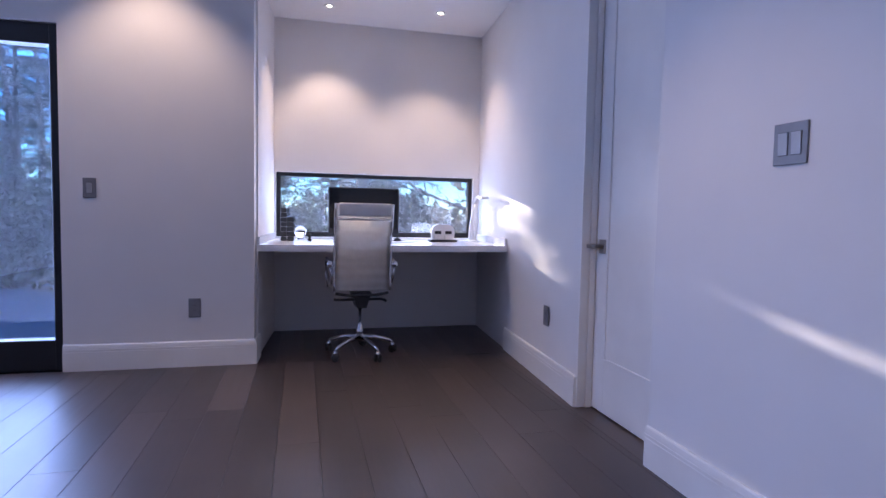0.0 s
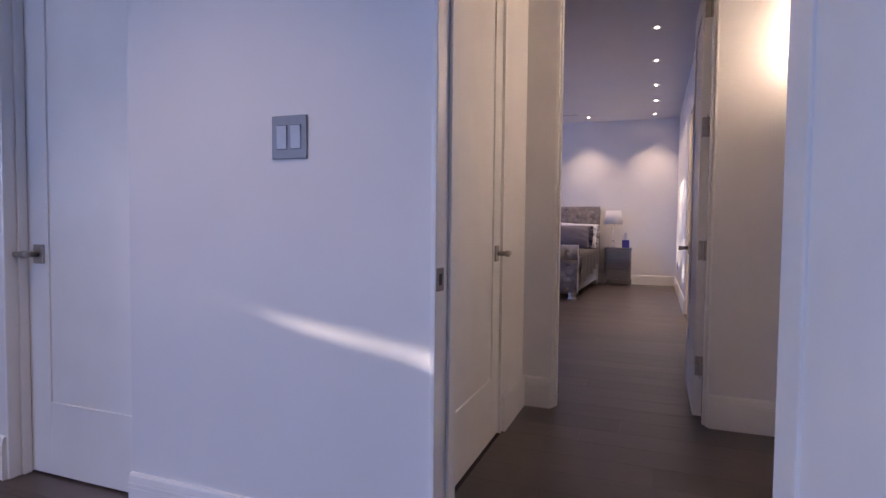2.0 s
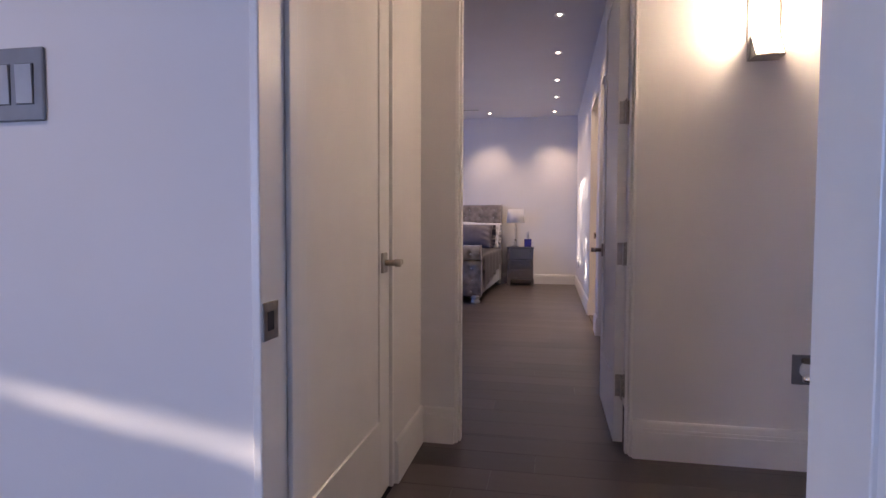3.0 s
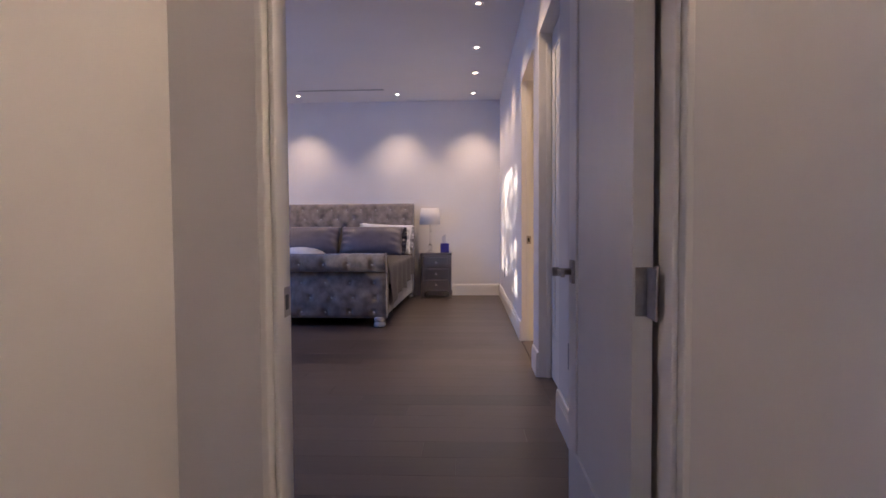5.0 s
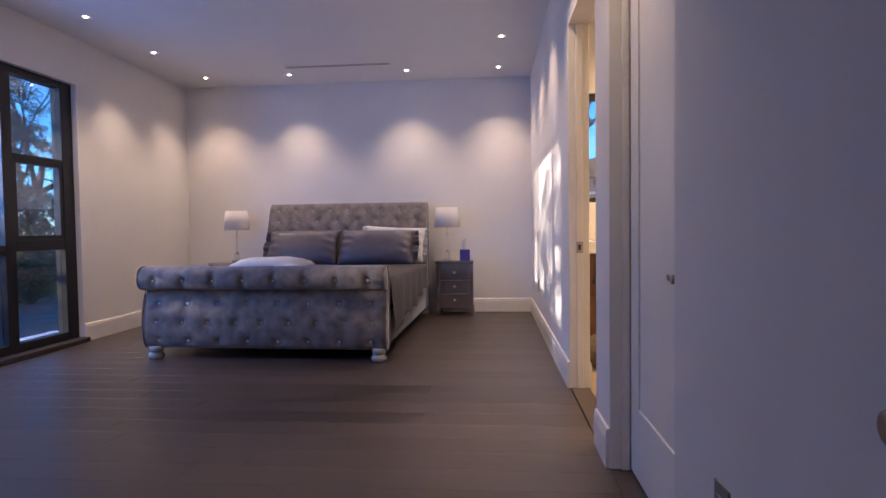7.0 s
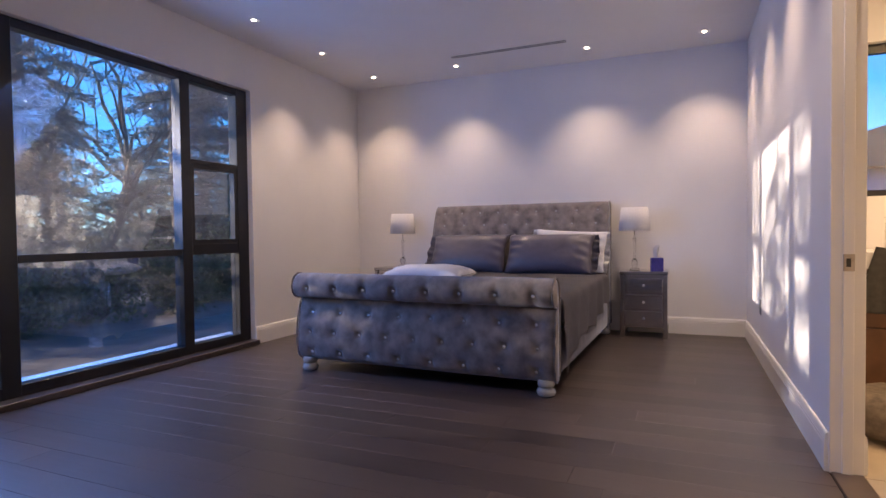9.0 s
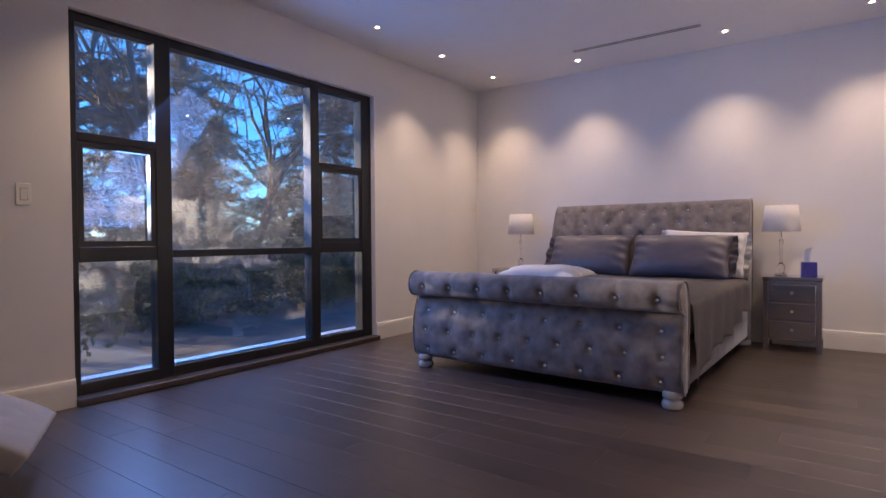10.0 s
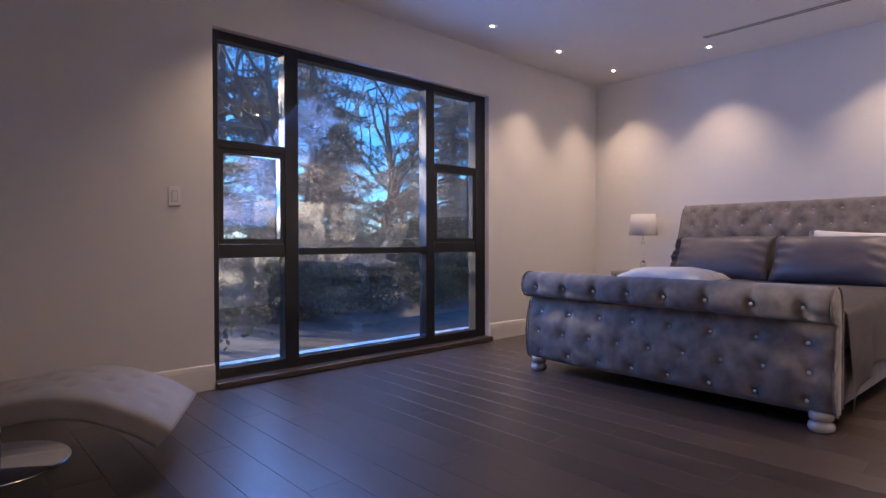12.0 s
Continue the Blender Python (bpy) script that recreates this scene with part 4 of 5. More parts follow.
sb = sheet(10, 48, seat_fn)
bmesh.ops.solidify(sb, geom=sb.faces[:], thickness=0.02)
part("seat", sb, LEATHER, chair, "ribbed white leather seat", True)
for s in (-1, 1):
    part("side_frame", tube([(s * 0.212, back_fn(0.5, v).y + 0.004, back_fn(0.5, v).z) for v in [k / 16 for k in range(17)]], 0.010), CHROME, chair, "polished side frame", True)
    arm = part("armrest", tube([(s * 0.222, 0.03, 0.52), (s * 0.243, 0.02, 0.60), (s * 0.245, 0.02, 0.655), (s * 0.245, 0.07, 0.68), (s * 0.245, 0.24, 0.68), (s * 0.24, 0.30, 0.66), (s * 0.235, 0.30, 0.56), (s * 0.225, 0.26, 0.47)], 0.013), CHROME, chair, "chrome arm loop", True)
    part("arm_joint", lathe([(0.020, -0.02), (0.024, 0.0), (0.020, 0.02)], 14, Matrix.Translation((s * 0.245, 0.02, 0.655)) @ Euler((0, radians(90), 0)).to_matrix().to_4x4()), CHROME, arm, smooth=True)
part("seat_frame", tube([(-0.20, 0.03, 0.452), (-0.10, 0.0, 0.44), (0.10, 0.0, 0.44), (0.20, 0.03, 0.452)], 0.011), DARKPLASTIC, chair, smooth=True)
part("tilt_mechanism", prism([(-0.075, 0.455), (0.075, 0.455), (0.035, 0.345), (-0.035, 0.345)], Matrix(((1, 0, 0, 0), (0, 0, -1, 0.19), (0, 1, 0, 0), (0, 0, 0, 1))), 0.16), DARKPLASTIC, chair, "black tilt mechanism")
part("tilt_lever", tube([(-0.205, 0.08, 0.405), (-0.18, 0.08, 0.40), (0.15, 0.08, 0.40), (0.19, 0.08, 0.392), (0.20, 0.08, 0.38)], 0.010), DARKPLASTIC, chair, "black lever", True)
part("gas_lift", lathe([(0.026, 0.10), (0.026, 0.21), (0.016, 0.215), (0.016, 0.35)], 16, Matrix.Translation((0, 0.11, 0))), CHROME, chair, smooth=True)
for k in range(5):
    an = radians(72 * k + 74)
    c, s = math.cos(an), math.sin(an)
    leg = part("base_arm", tube([(0.02 * c, 0.11 + 0.02 * s, 0.125), (0.12 * c, 0.11 + 0.12 * s, 0.122), (0.23 * c, 0.11 + 0.23 * s, 0.095), (0.265 * c, 0.11 + 0.265 * s, 0.075)], [0.02, 0.017, 0.013, 0.011]), CHROME, chair, "polished star base arm", True)
    cm = Matrix.Translation((0.265 * c, 0.11 + 0.265 * s, 0.027)) @ Euler((0, radians(90), an + 0.6)).to_matrix().to_4x4()
    for dx in (-0.016, 0.016):
        part("castor_wheel", lathe([(0.02, -0.009 + dx), (0.027, -0.006 + dx), (0.027, 0.006 + dx), (0.02, 0.009 + dx)], 16, cm), DARKPLASTIC, leg, "black twin castor", True)
    part("castor_hood", lathe([(0.012, 0.045), (0.02, 0.055), (0.014, 0.07)], 12, Matrix.Translation((0.265 * c, 0.11 + 0.265 * s, 0))), CHROME, leg, smooth=True)

screen = thing("computer_monitor", pose(0.53, 4.50, 0.784), "large black computer monitor seen from the front", "monitor")
part("panel", boxes((-0.285, 0.285, -0.012, 0.022, 0.055, 0.43), bevel=0.006), DARKPLASTIC, screen)
part("screen", boxes((-0.275, 0.275, -0.014, -0.0125, 0.10, 0.42)), material("dark_screen", (0.006, 0.006, 0.008), 0.12), screen, "dark switched-off screen")
part("neck", boxes((-0.05, 0.05, 0.022, 0.04, 0.0, 0.2), bevel=0.004), NICKEL, screen)
part("foot", boxes((-0.11, 0.11, -0.07, 0.11, 0.0, 0.008), bevel=0.003), NICKEL, screen)
GREYBRICK = material("dark_stone", (0.05, 0.05, 0.055), 0.6, noise_scale=40, vary=0.4)
for x, h, w in ((-0.095, 0.26, 0.022), (-0.045, 0.205, 0.026)):
    tower = thing("box_tower", pose(x, 4.42 + 0.02 * (w > 0.025), 0.784), "tall dark stack of small boxes on the desk", "ornament", "box towers")
    n = int(h / 0.037)
    for k in range(n):
        part("box", boxes((-w, w, -w, w, k * 0.037, k * 0.037 + 0.034), bevel=0.003), GREYBRICK, tower)
ball = thing("glass_ball", pose(0.03, 4.55, 0.784), "clear glass ball on a small lit stand", "ornament")
part("stand", lathe([(0.035, 0), (0.035, 0.015), (0.025, 0.02)], 20), CHROME, ball)
part("ball", lathe([(0.048 * math.sin(math.pi * (k + 0.2) / 12.4), 0.066 - 0.048 * math.cos(math.pi * (k + 0.2) / 12.4)) for k in range(13)], 20), CLEAR, ball, smooth=True)
fig = thing("figurine", pose(0.10, 4.40, 0.784), "tiny dark ornament on the desk", "ornament")
part("body", lathe([(0.014, 0), (0.016, 0.01), (0.008, 0.025), (0.014, 0.038), (0.010, 0.055), (0.003, 0.06)], 14), DARKPLASTIC, fig, smooth=True)
holder = thing("card_holder", pose(1.18, 4.45, 0.784), "white rounded desk organiser on a dark base", "organiser")
part("base", boxes((-0.115, 0.115, -0.05, 0.05, 0, 0.018), bevel=0.004), DARKPLASTIC, holder)
part("arch", prism([(-0.095, 0.018), (0.095, 0.018), (0.10, 0.09), (0.085, 0.125), (0.05, 0.145), (-0.05, 0.145), (-0.085, 0.125), (-0.10, 0.09)], Matrix(((1, 0, 0, 0), (0, 0, -1, 0.02), (0, 1, 0, 0), (0, 0, 0, 1))), 0.035), GLOSSWHITE, holder, "white arched back")
for x in (-0.045, 0.045):
    part("clip", boxes((x - 0.028, x + 0.028, -0.02, -0.0155, 0.065, 0.09)), DARKPLASTIC, holder, "dark clip")
    part("peg", boxes((x - 0.035, x + 0.035, -0.04, -0.0155, 0.0185, 0.05), bevel=0.004), GLOSSWHITE, holder)
paper = tagged(part("paper", boxes((0.72, 0.93, 4.28, 4.42, 0.784, 0.787)), LINEN), "white sheet of paper lying on the desk", "paper")
mouse = thing("computer_mouse", pose(0.80, 4.46, 0.784), "small black computer mouse on the desk", "mouse")
part("shell", lathe([(0.03, 0), (0.032, 0.01), (0.024, 0.026), (0.008, 0.032)], 16), DARKPLASTIC, mouse, smooth=True)
dl = thing("desk_lamp", pose(1.45, 4.50, 0.784), "white desk lamp with a bent arm", "lamp")
part("base", lathe([(0.06, 0), (0.06, 0.012), (0.02, 0.02)], 24), GLOSSWHITE, dl, smooth=True)
part("post", tube([(0, 0, 0.018), (0.0, 0, 0.16), (0.02, 0, 0.33)], [0.032, 0.022, 0.012], 12), GLOSSWHITE, dl, smooth=True)
part("arm", tube([(0.02, 0, 0.32), (0.03, -0.02, 0.37), (0.02, -0.10, 0.385), (0.0, -0.26, 0.375)], 0.010, 10), GLOSSWHITE, dl, smooth=True)
part("lamp_head", boxes((-0.03, 0.03, -0.34, -0.24, 0.355, 0.375), bevel=0.006), GLOSSWHITE, dl, smooth=True)

# chaise by the bedroom window
CH = pose(4.55, 3.56, 0, 0, 0, -28)
chaise = thing("chaise_longue", CH, "cream tufted wave-shaped chaise on a chrome disc", "chaise")
ch_top, ch_len = smooth_path([(0.74, 0.20), (0.70, 0.232), (0.6, 0.29), (0.45, 0.35), (0.3, 0.372), (0.15, 0.362), (-0.05, 0.328), (-0.25, 0.305), (-0.4, 0.325), (-0.52, 0.38)], 80)


def chaise_fn(u, v):
    i = min(int(round(u * 80)), 80)
    d = (ch_top[min(i + 1, 80)] - ch_top[max(i - 1, 0)]).normalized()
    nz = Vector((d.y, -d.x, 0))
    if nz.y < 0:
        nz = -nz
    ang = v * 2 * math.pi
    c, s = math.cos(ang), math.sin(ang)
    q = (abs(c) ** 7 + abs(s) ** 7) ** (1 / 7)
    y, h = c / q * 0.305, s / q * 0.055
    if h > 0.03:
        for k in range(7):
            for w in (-0.13, 0.0, 0.13):
                su = 0.08 + 0.145 * k + (0.06 if w == 0 else 0)
                r2 = ((u - su) * ch_len) ** 2 + (y - w) ** 2
                h -= 0.016 * math.exp(-r2 / 0.0011)
    p = ch_top[i] - nz * 0.055
    return Vector((p.x + nz.x * h, y, p.y + nz.y * h))


cb = sheet(80, 96, chaise_fn)
cb.verts.ensure_lookup_table()
bmesh.ops.remove_doubles(cb, verts=cb.verts[:], dist=0.0003)
bmesh.ops.holes_fill(cb, edges=[e for e in cb.edges if e.is_boundary], sides=0)
bmesh.ops.recalc_face_normals(cb, faces=cb.faces[:])
part("cushion", cb, CREAM, chaise, "button-tufted cream cushion", True)
part("base_disc", lathe([(0.292, 0.0), (0.294, 0.006), (0.284, 0.012), (0.02, 0.016)], 64, Matrix.Translation((-0.05, 0.03, 0))), CHROME, chaise, "polished chrome disc", True)
part("post", lathe([(0.035, 0.014), (0.035, 0.24)], 24, Matrix.Translation((-0.05, 0.03, 0))), CHROME, chaise, smooth=True)

# bathroom, seen through its open doorway
bath_floor = structure("floor_bath", boxes((5.9, 8.55, -3.05, -0.052, -0.012, -0.004)), SUBFLOOR, "beige tiled bathroom floor", "floor")
for i in range(5):
    for j in range(6):
        x0, y1 = 5.9 + i * 0.53, -0.17 - j * 0.48
        part("tile", boxes((x0 + 0.002, min(x0 + 0.528, 8.55), max(y1 - 0.478, -3.05), y1 - 0.002, -0.004, 0.002), bevel=0.0015, segments=1), TILE, bath_floor)
part("threshold", boxes((6.09, 6.98, -0.17, -0.055, -0.004, 0.006), bevel=0.003, segments=1), OAK, bath_floor, "dark wood threshold")
vanity = thing("bathroom_vanity", pose(8.0, -0.95, 0), "walnut bathroom vanity with a white top", "vanity")
part("body", boxes((0.02, 0.54, -0.74, 0.74, 0.14, 0.80)), WALNUT, vanity)
for k in range(3):
    y = -0.735 + 0.49 * k
    for z0, z1 in ((0.145, 0.465), (0.475, 0.795)):
        part("drawer_front", boxes((0.0, 0.019, y + 0.004, y + 0.486, z0, z1), bevel=0.002), WALNUT, vanity)
part("countertop", boxes((-0.02, 0.545, -0.77, 0.77, 0.80, 0.895), bevel=0.004), GLOSSWHITE, vanity, "thick white top")
for y in (-0.6, 0.6):
    part("leg", boxes((0.05, 0.11, y - 0.03, y + 0.03, 0.003, 0.14)), WALNUT, vanity)
tap = thing("tap", pose(8.36, -0.62, 0.896), "chrome basin tap on the vanity", "tap")
part("spout", tube([(0, 0, 0), (0, 0, 0.16), (-0.03, 0, 0.19), (-0.13, 0, 0.18), (-0.14, 0, 0.15)], 0.014), CHROME, tap, smooth=True)
part("tap_lever", boxes((-0.01, 0.05, -0.008, 0.008, 0.19, 0.2), bevel=0.003), CHROME, tap)
basin = tagged(part("basin", lathe([(0.16, 0), (0.20, 0.03), (0.215, 0.10), (0.205, 0.10), (0.19, 0.03), (0.02, 0.012)], 32), GLOSSWHITE, smooth=True), "white round basin on the vanity top", "basin")
basin.matrix_basis = pose(8.24, -1.15, 0.896)
towel_bm = sheet(10, 24, lambda u, v: Vector((-0.035 - 0.012 * math.sin(9 * u + 2 * v) * v, -0.10 + 0.2 * u * (0.55 + 0.5 * v), 0.905 - 0.36 * v + 0.02 * u)))
bmesh.ops.solidify(towel_bm, geom=towel_bm.faces[:], thickness=0.02)
towel = tagged(part("towel", towel_bm, TOWEL, smooth=True), "dark grey towel hanging over the vanity edge", "towel")
towel.matrix_basis = pose(8.0, -0.47, 0)
pouf_bm = lathe([(0.20, 0.003), (0.27, 0.02), (0.30, 0.08), (0.28, 0.16), (0.20, 0.20), (0.05, 0.21)], 48)
for v in pouf_bm.verts:
    v.co += Vector((noise.noise(v.co * 11), noise.noise(v.co * 11 + Vector((5, 0, 0))), noise.noise(v.co * 9))) * 0.02
    v.co.z = max(v.co.z, 0.0)
pouf = tagged(part("pouf", pouf_bm, SHAG, smooth=True), "low shaggy brown-grey pouf on the tiles", "pouf")
pouf.matrix_basis = pose(7.62, -0.50, 0.003)

# outdoors
GZ = -0.35


def ground_z(y):
    """Level by the house, then falling away."""
    return GZ - 0.085 * min(max(y - 10.5, 0.0), 32.0) - 0.015 * min(max(y - 10.5, 0.0), 300.0)


structure("ground", sheet(40, 160, lambda u, v: Vector(((2 * u - 1) ** 3 * 900, (2 * v - 1) ** 3 * 900 + 8, ground_z((2 * v - 1) ** 3 * 900 + 8)))), SOIL, "bare ground with fallen leaves under trees", "ground")
structure("road", boxes((-14, 7.6, 4.99, 10.2, GZ - 0.05, GZ + 0.03), bevel=0.01), PAVING, "worn grey asphalt driveway beside the house", "driveway")
structure("road_slope", sheet(6, 30, lambda u, v: Vector((-12 - 9 * v + 8 * u, 10.19 + 40 * v, ground_z(10.19 + 40 * v) + 0.03))), PAVING, "worn grey asphalt drive running downhill", "driveway")


def leaf_mesh(centres, dirs, length, width, rnd, mat):
    n = len(centres)
    c, d = np.array(centres), np.array(dirs)
    d /= np.linalg.norm(d, axis=1)[:, None] + 1e-9
    side = np.cross(d, rnd.normal(size=(n, 3)))
    side /= np.linalg.norm(side, axis=1)[:, None] + 1e-9
    L = length * rnd.uniform(0.6, 1.3, (n, 1))
    W = width * rnd.uniform(0.7, 1.3, (n, 1))
    quad = np.stack([c - side * W * 0.3, c + d * L * 0.5 - side * W, c + d * L, c + d * L * 0.5 + side * W], axis=1).reshape(-1, 3)
    me = bpy.data.meshes.new("leaves")
    me.from_pydata(quad.tolist(), [], [(4 * k, 4 * k + 1, 4 * k + 2, 4 * k + 3) for k in range(n)])
    me.materials.append(mat)
    return me


def wood_mesh(runs, mat):
    verts, faces = [], []
    for pts, rad, steps in runs:
        base = len(verts)
        for i, p in enumerate(pts):
            d = (pts[min(i + 1, len(pts) - 1)] - pts[max(i - 1, 0)]).normalized()
            s = d.orthogonal().normalized()
            t = d.cross(s)
            for k in range(steps):
                a = 2 * math.pi * k / steps
                verts.append(p + rad[i] * (math.cos(a) * s + math.sin(a) * t))
        for i in range(len(pts) - 1):
            for k in range(steps):
                faces.append((base + i * steps + k, base + i * steps + (k + 1) % steps, base + (i + 1) * steps + (k + 1) % steps, base + (i + 1) * steps + k))
    me = bpy.data.meshes.new("wood")
    me.from_pydata([tuple(v) for v in verts], [], faces)
    me.materials.append(mat)
    return me


def conifer(seed, height, reach, low, label):
    rnd, rs = random.Random(seed), np.random.RandomState(seed)
    runs, centres, dirs = [], [], []
    trunk = [Vector((0.12 * math.sin(z * 0.6 + seed), 0.1 * math.cos(z * 0.5), z)) for z in [height * k / 10 for k in range(11)]]
    runs.append((trunk, [0.2 * (1 - k / 11) + 0.03 for k in range(11)], 10))
    z = low
    while z < height * 0.96:
        for k in range(rnd.randint(3, 5)):
            a = rnd.uniform(0, 2 * math.pi)
            ln = (reach * (1 - 0.75 * (z / height)) + 0.3) * rnd.uniform(0.55, 1.15)
            pts = [Vector((math.cos(a) * ln * q, math.sin(a) * ln * q, z + 0.25 * ln * q - 0.42 * ln * q * q + 0.06 * math.sin(5 * q + seed))) for q in (0, 0.25, 0.5, 0.75, 1.0)]
            runs.append((pts, [0.035, 0.028, 0.02, 0.013, 0.006], 5))
            for j in range(int(7 * ln) + 3):
                q = rnd.uniform(0.22, 1.0)
                p = pts[0].lerp(pts[4], q)
                p.z = z + 0.25 * ln * q - 0.42 * ln * q * q
                sa = a + rnd.choice((-1, 1)) * rnd.uniform(0.5, 1.1)
                tw = Vector((math.cos(sa), math.sin(sa), rnd.uniform(-0.5, 0.15))) * rnd.uniform(0.25, 0.6)
                runs.append(([p, p + tw * 0.5, p + tw], [0.007, 0.005, 0.003], 3))
                for g in range(13):
                    f = rnd.random()
                    centres.append(tuple(p + tw * f + Vector((rnd.gauss(0, 0.05), rnd.gauss(0, 0.05), rnd.gauss(0, 0.04)))))
                    dirs.append(tuple(tw.normalized() + Vector((rnd.gauss(0, 0.7), rnd.gauss(0, 0.7), rnd.gauss(-0.1, 0.5)))))
        z += rnd.uniform(0.22, 0.45)
    tree = thing("conifer", Matrix(), label, "tree", "conifers")
    part("trunk", wood_mesh(runs, BARK), BARK, tree, "brown trunk with drooping limbs")
    part("crown", leaf_mesh(centres, dirs, 0.17, 0.016, rs, NEEDLES), NEEDLES, tree, "feathery dark green needles")
    return tree


def bare_tree(seed, height):
    rnd = random.Random(seed)
    runs = []

    def grow(p, d, ln, r, depth):
        pts, q = [p], p
        for k in range(4):
            d = (d + Vector((rnd.gauss(0, 0.12), rnd.gauss(0, 0.12), rnd.gauss(0.03, 0.08)))).normalized()
            q = q + d * ln / 4
            pts.append(q)
        runs.append((pts, [r * (1 - 0.11 * k) for k in range(5)], 8 if depth > 3 else 4))
        if depth:
            for k in range(rnd.randint(2, 4)):
                i = rnd.randint(2, 4)
                nd = (d + Vector((rnd.gauss(0, 0.6), rnd.gauss(0, 0.6), rnd.gauss(0.1, 0.35)))).normalized()
                grow(pts[i], nd, ln * rnd.uniform(0.55, 0.8), r * 0.55, depth - 1)
    grow(Vector((0, 0, 0)), Vector((0, 0, 1)), height * 0.4, 0.16, 5)
    tree = thing("bare_tree", Matrix(), "tall leafless tree with fine twigs", "tree", "bare trees")
    part("trunk", wood_mesh(runs, BARK), BARK, tree)
    return tree


def shrub(seed):
    rnd, rs = random.Random(seed), np.random.RandomState(seed)
    centres, dirs, runs = [], [], []
    for k in range(26):
        a, e = rnd.uniform(0, 2 * math.pi), rnd.uniform(0.15, 1.45)
        tip = Vector((math.cos(a) * math.cos(e), math.sin(a) * math.cos(e), math.sin(e) * 1.25)) * rnd.uniform(0.7, 1.25)
        runs.append(([Vector((0, 0, 0)), tip * 0.5 + Vector((0, 0, 0.08)), tip], [0.018, 0.011, 0.004], 4))
        for g in range(150):
            f = rnd.uniform(0.3, 1.05)
            centres.append(tuple(tip * f + Vector((rnd.gauss(0, 0.11), rnd.gauss(0, 0.11), rnd.gauss(0, 0.1)))))
            dirs.append((rnd.gauss(0, 1), rnd.gauss(0, 1), rnd.gauss(0.2, 0.8)))
    b = thing("shrub", Matrix(), "dense green garden shrub", "shrub", "garden shrubs")
    part("stems", wood_mesh(runs, BARK), BARK, b)
    part("leaves", leaf_mesh(centres, dirs, 0.07, 0.022, rs, SHRUB), SHRUB, b)
    return b


c1, c2, c3 = conifer(11, 11, 3.4, 0.7, "tall dark green conifer outside the windows"), conifer(23, 13, 3.0, 1.6, "tall dark green conifer outside the windows"), conifer(37, 8, 2.6, 0.3, "broad dark green conifer outside the windows")
b1, b2 = bare_tree(5, 11), bare_tree(9, 14)
s1, s2 = shrub(3), shrub(8)


def put(ob, spots, first=[]):
    for i, (x, y, turn, k) in enumerate(spots):
        m = pose(x, y, ground_z(y) - 0.02, 0, 0, turn) @ Matrix.Diagonal((k, k, k, 1))
        if i == 0:
            ob.matrix_basis = m
        else:
            new_ob = copy_thing(ob, m)
            new_ob.scale = (k, k, k)


put(c1, [(12.4, 15.0, 0, 1.0), (9.4, 14.0, 70, 0.95), (17.6, 15.6, 110, 1.1), (-13.6, 31.0, 40, 1.2), (-11.2, 26.5, 310, 1.0), (-17.5, 34.0, 160, 1.2), (-15.0, 38.0, 100, 1.3), (-21.0, 37.0, 10, 1.3)])
put(c2, [(16.6, 22.5, 20, 1.0), (21.0, 18.0, 90, 1.0), (8.6, 18.5, 60, 1.0), (25.0, 24.0, 200, 1.2)])
# the six scaled 0.5 or less are added to block and dapple the sun
put(c3, [(7.3, 12.2, 0, 0.8), (-1.36, 10.0, 10, 0.40), (-2.25, 10.1, 140, 0.46), (-1.5, 10.5, 200, 0.44), (-0.62, 10.2, 70, 0.31), (-0.45, 10.9, 200, 0.42), (1.6, 14.2, 120, 0.95), (19.6, 25.5, 300, 1.2), (3.6, 26.0, 30, 1.2), (4.35, 11.2, 20, 0.5)])
# the tree at (5.2, 9.3) is out of view, added to dapple the sun
put(b1, [(11.0, 12.4, 0, 1.0), (15.0, 16.2, 120, 1.0), (5.2, 9.3, 240, 0.55), (21.5, 17.0, 60, 1.1), (13.0, 25.0, 10, 1.4)])
# the 0.24 one is added to break up the sun streak in the study
put(b2, [(13.6, 19.2, 40, 1.0), (18.5, 23.0, 160, 1.1), (-1.5, 27.0, 280, 1.0), (-1.76, 9.7, 50, 0.24), (6.15, 6.4, 130, 0.13), (9.0, 28.0, 90, 1.2), (25.0, 26.0, 70, 1.3)])
# the last four are added to keep the sun off footboard and study
put(s1, [(8.9, 9.0, 0, 0.9), (10.6, 9.6, 80, 1.1), (12.6, 10.0, 150, 0.9), (0.5, 11.6, 220, 1.35), (14.8, 10.8, 30, 1.2), (2.9, 12.4, 310, 1.35), (5.75, 6.9, 20, 1.3), (-4.7, 10.9, 60, 1.6), (-3.2, 10.7, 0, 1.78), (-3.7, 10.8, 190, 1.4)])
# last two: added sun screens for the bed's foot and the study floor
put(s2, [(9.7, 10.2, 0, 0.8), (11.6, 8.9, 70, 0.8), (1.7, 11.8, 140, 1.4), (13.6, 9.4, 210, 0.9), (-0.4, 12.6, 280, 1.1), (16.8, 12.2, 350, 1.1), (5.5, 7.75, 100, 1.45), (-5.8, 11.3, 10, 1.6)])
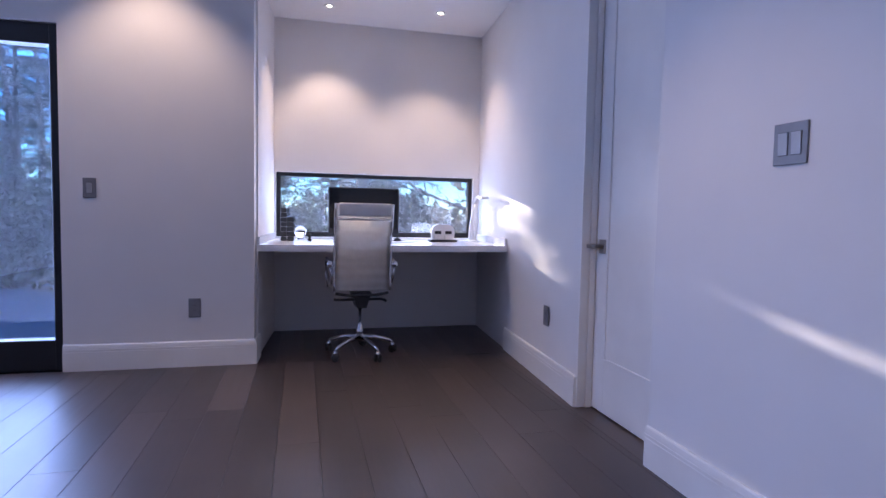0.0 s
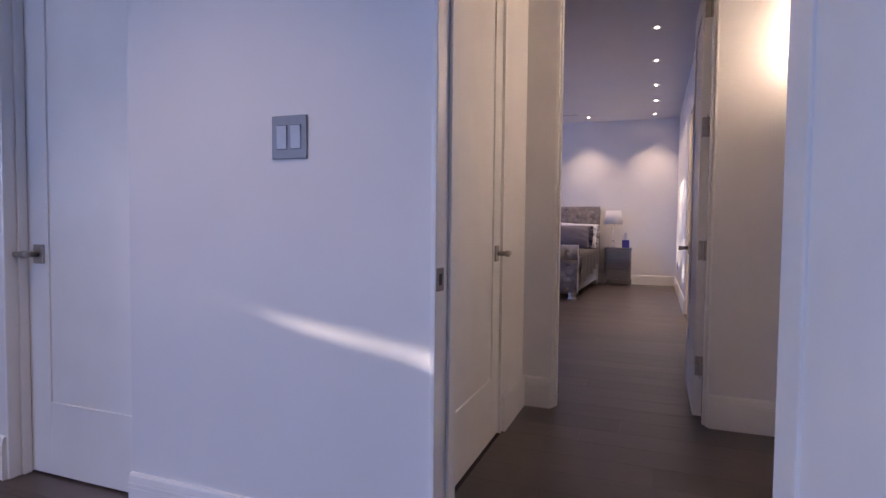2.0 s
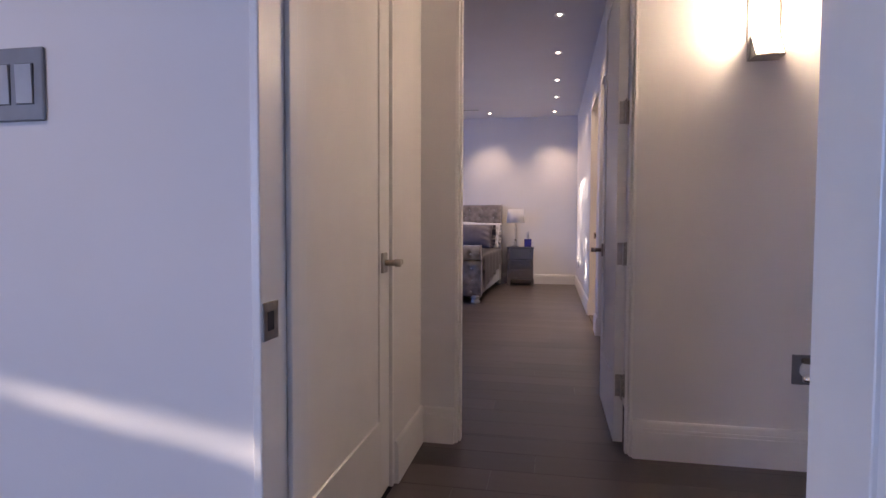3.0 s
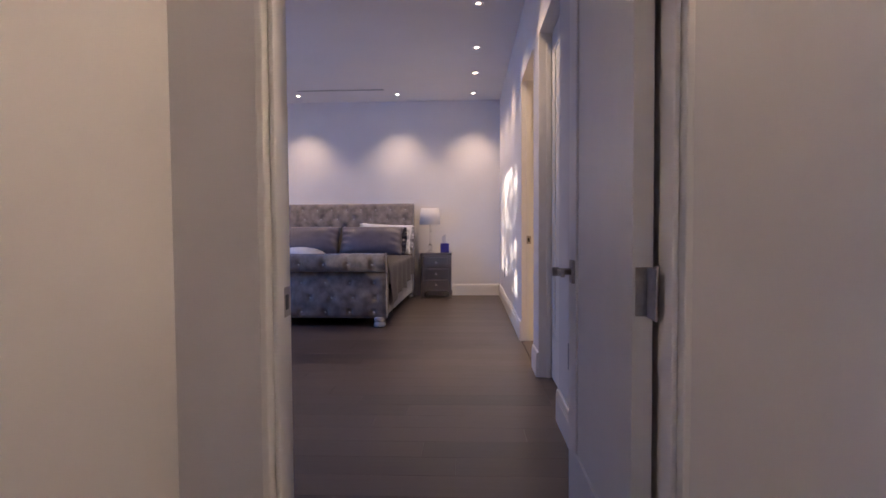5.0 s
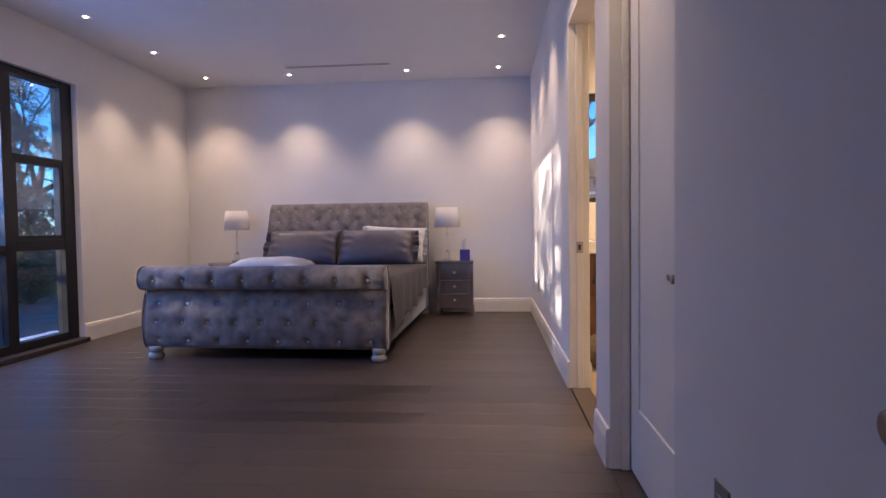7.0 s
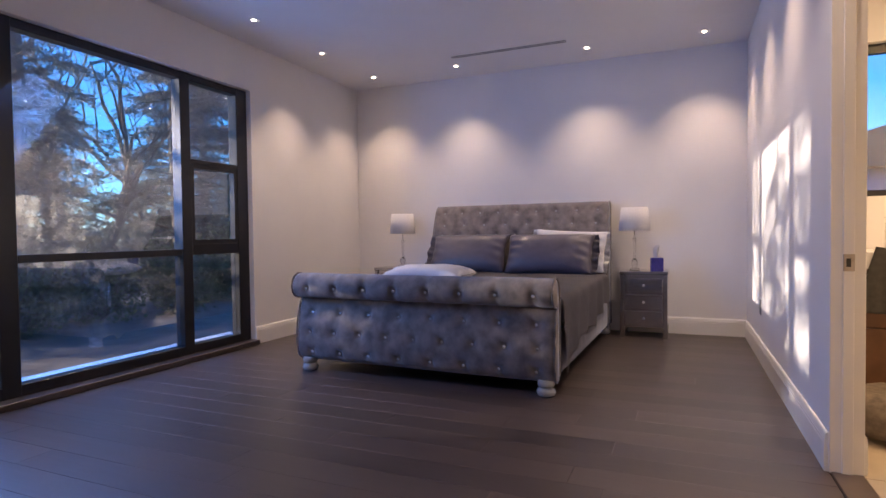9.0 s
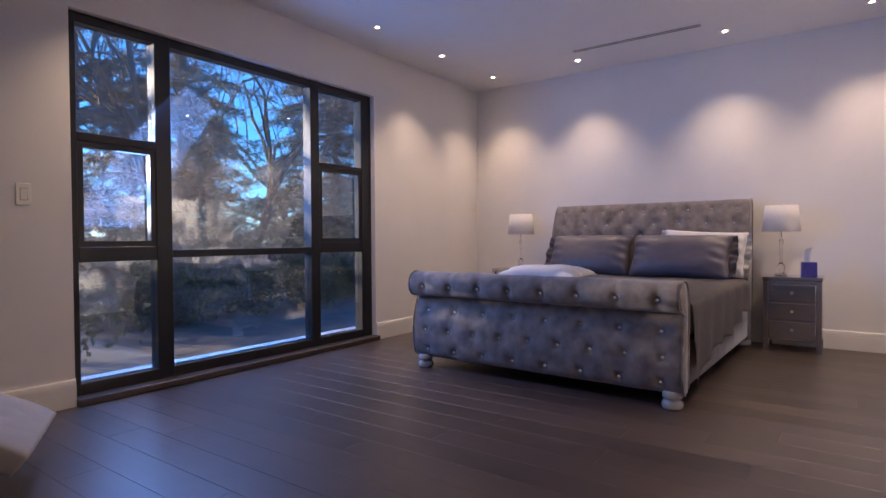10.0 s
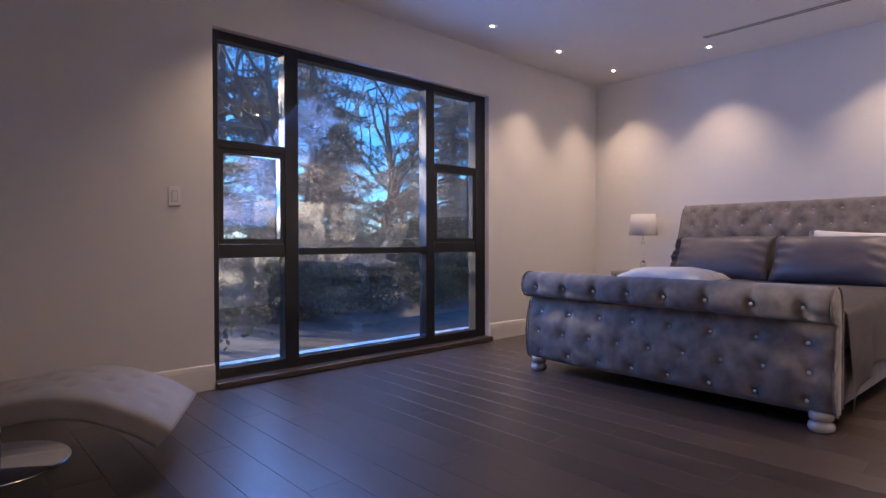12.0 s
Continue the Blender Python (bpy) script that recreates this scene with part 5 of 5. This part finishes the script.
# woods far off, all round the house on that side
rs = np.random.RandomState(4)
cs, ds = [], []
for k in range(130):
    a = radians(rs.uniform(-12, 192))
    r = rs.uniform(40, 75)
    bx, by, h = 3 + r * math.cos(a), 4 + r * math.sin(a), rs.uniform(3, 8)
    for g in range(170):
        f = rs.uniform(0.0, 1.0)
        w = 2.4 * (1 - 0.7 * f) + 0.3
        cs.append((bx + rs.normal() * w * 0.6, by + rs.normal() * w * 0.6, ground_z(by) + h * f + rs.normal() * 0.3))
        ds.append((rs.normal(), rs.normal(), rs.normal() * 0.6))
far = part("far_woods", leaf_mesh(cs, ds, 1.1, 0.28, rs, NEEDLES), NEEDLES)
tagged(far, "far belt of dark trees behind the garden", "trees", kind="stuff")

car = thing("parked_car", pose(-14.2, 31.5, ground_z(31.5) + 0.05, 0, 0, 8), "blue parked car on the driveway", "car")
part("body", prism([(-2.1, 0.28), (2.1, 0.28), (2.15, 0.55), (1.9, 0.82), (0.95, 0.92), (0.5, 1.35), (-1.1, 1.4), (-1.75, 0.98), (-2.12, 0.85)], Matrix(((1, 0, 0, 0), (0, 0, -1, 0.85), (0, 1, 0, 0), (0, 0, 0, 1))), 1.7), CARPAINT, car, "blue painted body")
part("side_window", prism([(-1.45, 0.97), (0.75, 0.97), (0.42, 1.28), (-1.05, 1.32)], Matrix(((1, 0, 0, 0), (0, 0, -1, -0.851), (0, 1, 0, 0), (0, 0, 0, 1))), 0.006), DARKGLASS, car)
for x in (-1.35, 1.35):
    for y in (-0.86, 0.86):
        wheel = part("wheel", lathe([(0.2, -0.09), (0.31, -0.09), (0.32, 0.09), (0.2, 0.09)], 24, Matrix.Translation((x, y, 0.32)) @ Euler((radians(90), 0, 0)).to_matrix().to_4x4()), DARKPLASTIC, car, "black tyre")
        part("rim", lathe([(0.19, -0.1), (0.19, 0.1)], 16, Matrix.Translation((x, y, 0.32)) @ Euler((radians(90), 0, 0)).to_matrix().to_4x4()), NICKEL, wheel, "grey wheel rim")

house = thing("neighbour_house", pose(17.0, -3.6, GZ), "blue clapboard neighbouring house with grey roof", "house")
part("wall", boxes((0, 7, -4, 2.6, 0, 2.5)), BLUEPAINT, house, "blue painted wall")
part("roof", prism([(-4.5, 2.5), (3.1, 2.5), (-0.7, 3.7)], Matrix(((0, 0, 1, -0.4), (1, 0, 0, 0), (0, 1, 0, 0), (0, 0, 0, 1))), 7.8), ROOFING, house, "grey shingle roof")
for y in (-2.6, -0.2, 1.5):
    w = part("window", boxes((-0.03, 0.0, y - 0.45, y + 0.45, 0.9, 2.2)), GLOSSWHITE, house, "white window frame")
    part("pane", boxes((-0.036, -0.031, y - 0.38, y + 0.38, 0.97, 1.53), (-0.036, -0.031, y - 0.38, y + 0.38, 1.58, 2.13)), DARKGLASS, w)
magnolia = bare_tree(14, 6)
magnolia.name = "magnolia_tree"
tagged(magnolia, "small magnolia tree with pale pink blossoms", "tree", "magnolia")
magnolia.matrix_basis = pose(12.4, -0.6, GZ, 0, 0, 30) @ Matrix.Diagonal((0.75, 0.75, 0.75, 1))
mrnd = np.random.RandomState(6)
tw = magnolia.children[0].data.vertices
tips = [tuple(tw[int(i)].co) for i in mrnd.choice(len(tw), 900) if tw[int(i)].co.z > 1.6]
cc, dd = [], []
for p in tips[:420]:
    for k in range(7):
        cc.append(p)
        dd.append((mrnd.normal() * 0.7, mrnd.normal() * 0.7, 0.7 + mrnd.rand()))
part("blossoms", leaf_mesh(cc, dd, 0.11, 0.035, mrnd, BLOSSOM), BLOSSOM, magnolia, "pale pink blossoms")

# floor boards, one by one
def lay_boards(x0, x1, y0, y1, width, seed):
    rnd = random.Random(seed)
    x = x0
    while x < x1 - 0.005:
        xe = min(x + width, x1)
        y = y0 - rnd.uniform(0.0, 1.4)
        while y < y1:
            ye = y + rnd.choice((1.2, 1.5, 1.8, 2.1))
            a, b = max(y, y0), min(ye, y1)
            if b - a > 0.03:
                g = 0.0005
                bm = bmesh.new()
                e = 0.0008
                lo = [bm.verts.new((px, py, -0.012)) for px, py in ((x + g, a + g), (xe - g, a + g), (xe - g, b - g), (x + g, b - g))]
                mi = [bm.verts.new((px, py, -e)) for px, py in ((x + g, a + g), (xe - g, a + g), (xe - g, b - g), (x + g, b - g))]
                hi = [bm.verts.new((px, py, 0)) for px, py in ((x + g + e, a + g + e), (xe - g - e, a + g + e), (xe - g - e, b - g - e), (x + g + e, b - g - e))]
                for k in range(4):
                    bm.faces.new((lo[k], lo[(k + 1) % 4], mi[(k + 1) % 4], mi[k]))
                    bm.faces.new((mi[k], mi[(k + 1) % 4], hi[(k + 1) % 4], hi[k]))
                bm.faces.new(hi)
                part("plank", bm, OAK, bpy.data.objects["floor"])
            y = ye
        x = xe


lay_boards(-4.2, 1.415, -1.6, 3.77, 0.18, 3)
lay_boards(1.415, 3.235, -3.05, 0.955, 0.18, 4)
lay_boards(-0.3, 1.65, 3.77, 4.81, 0.18, 5)
lay_boards(1.415, 1.6, 1.88, 3.77, 0.185, 8)
lay_boards(3.235, 10.26, -0.05, 4.25, 0.18, 6)
lay_boards(-4.2, 1.415, -3.05, -1.6, 0.18, 7)
lay_boards(4.98, 5.81, -0.17, -0.05, 0.18, 9)
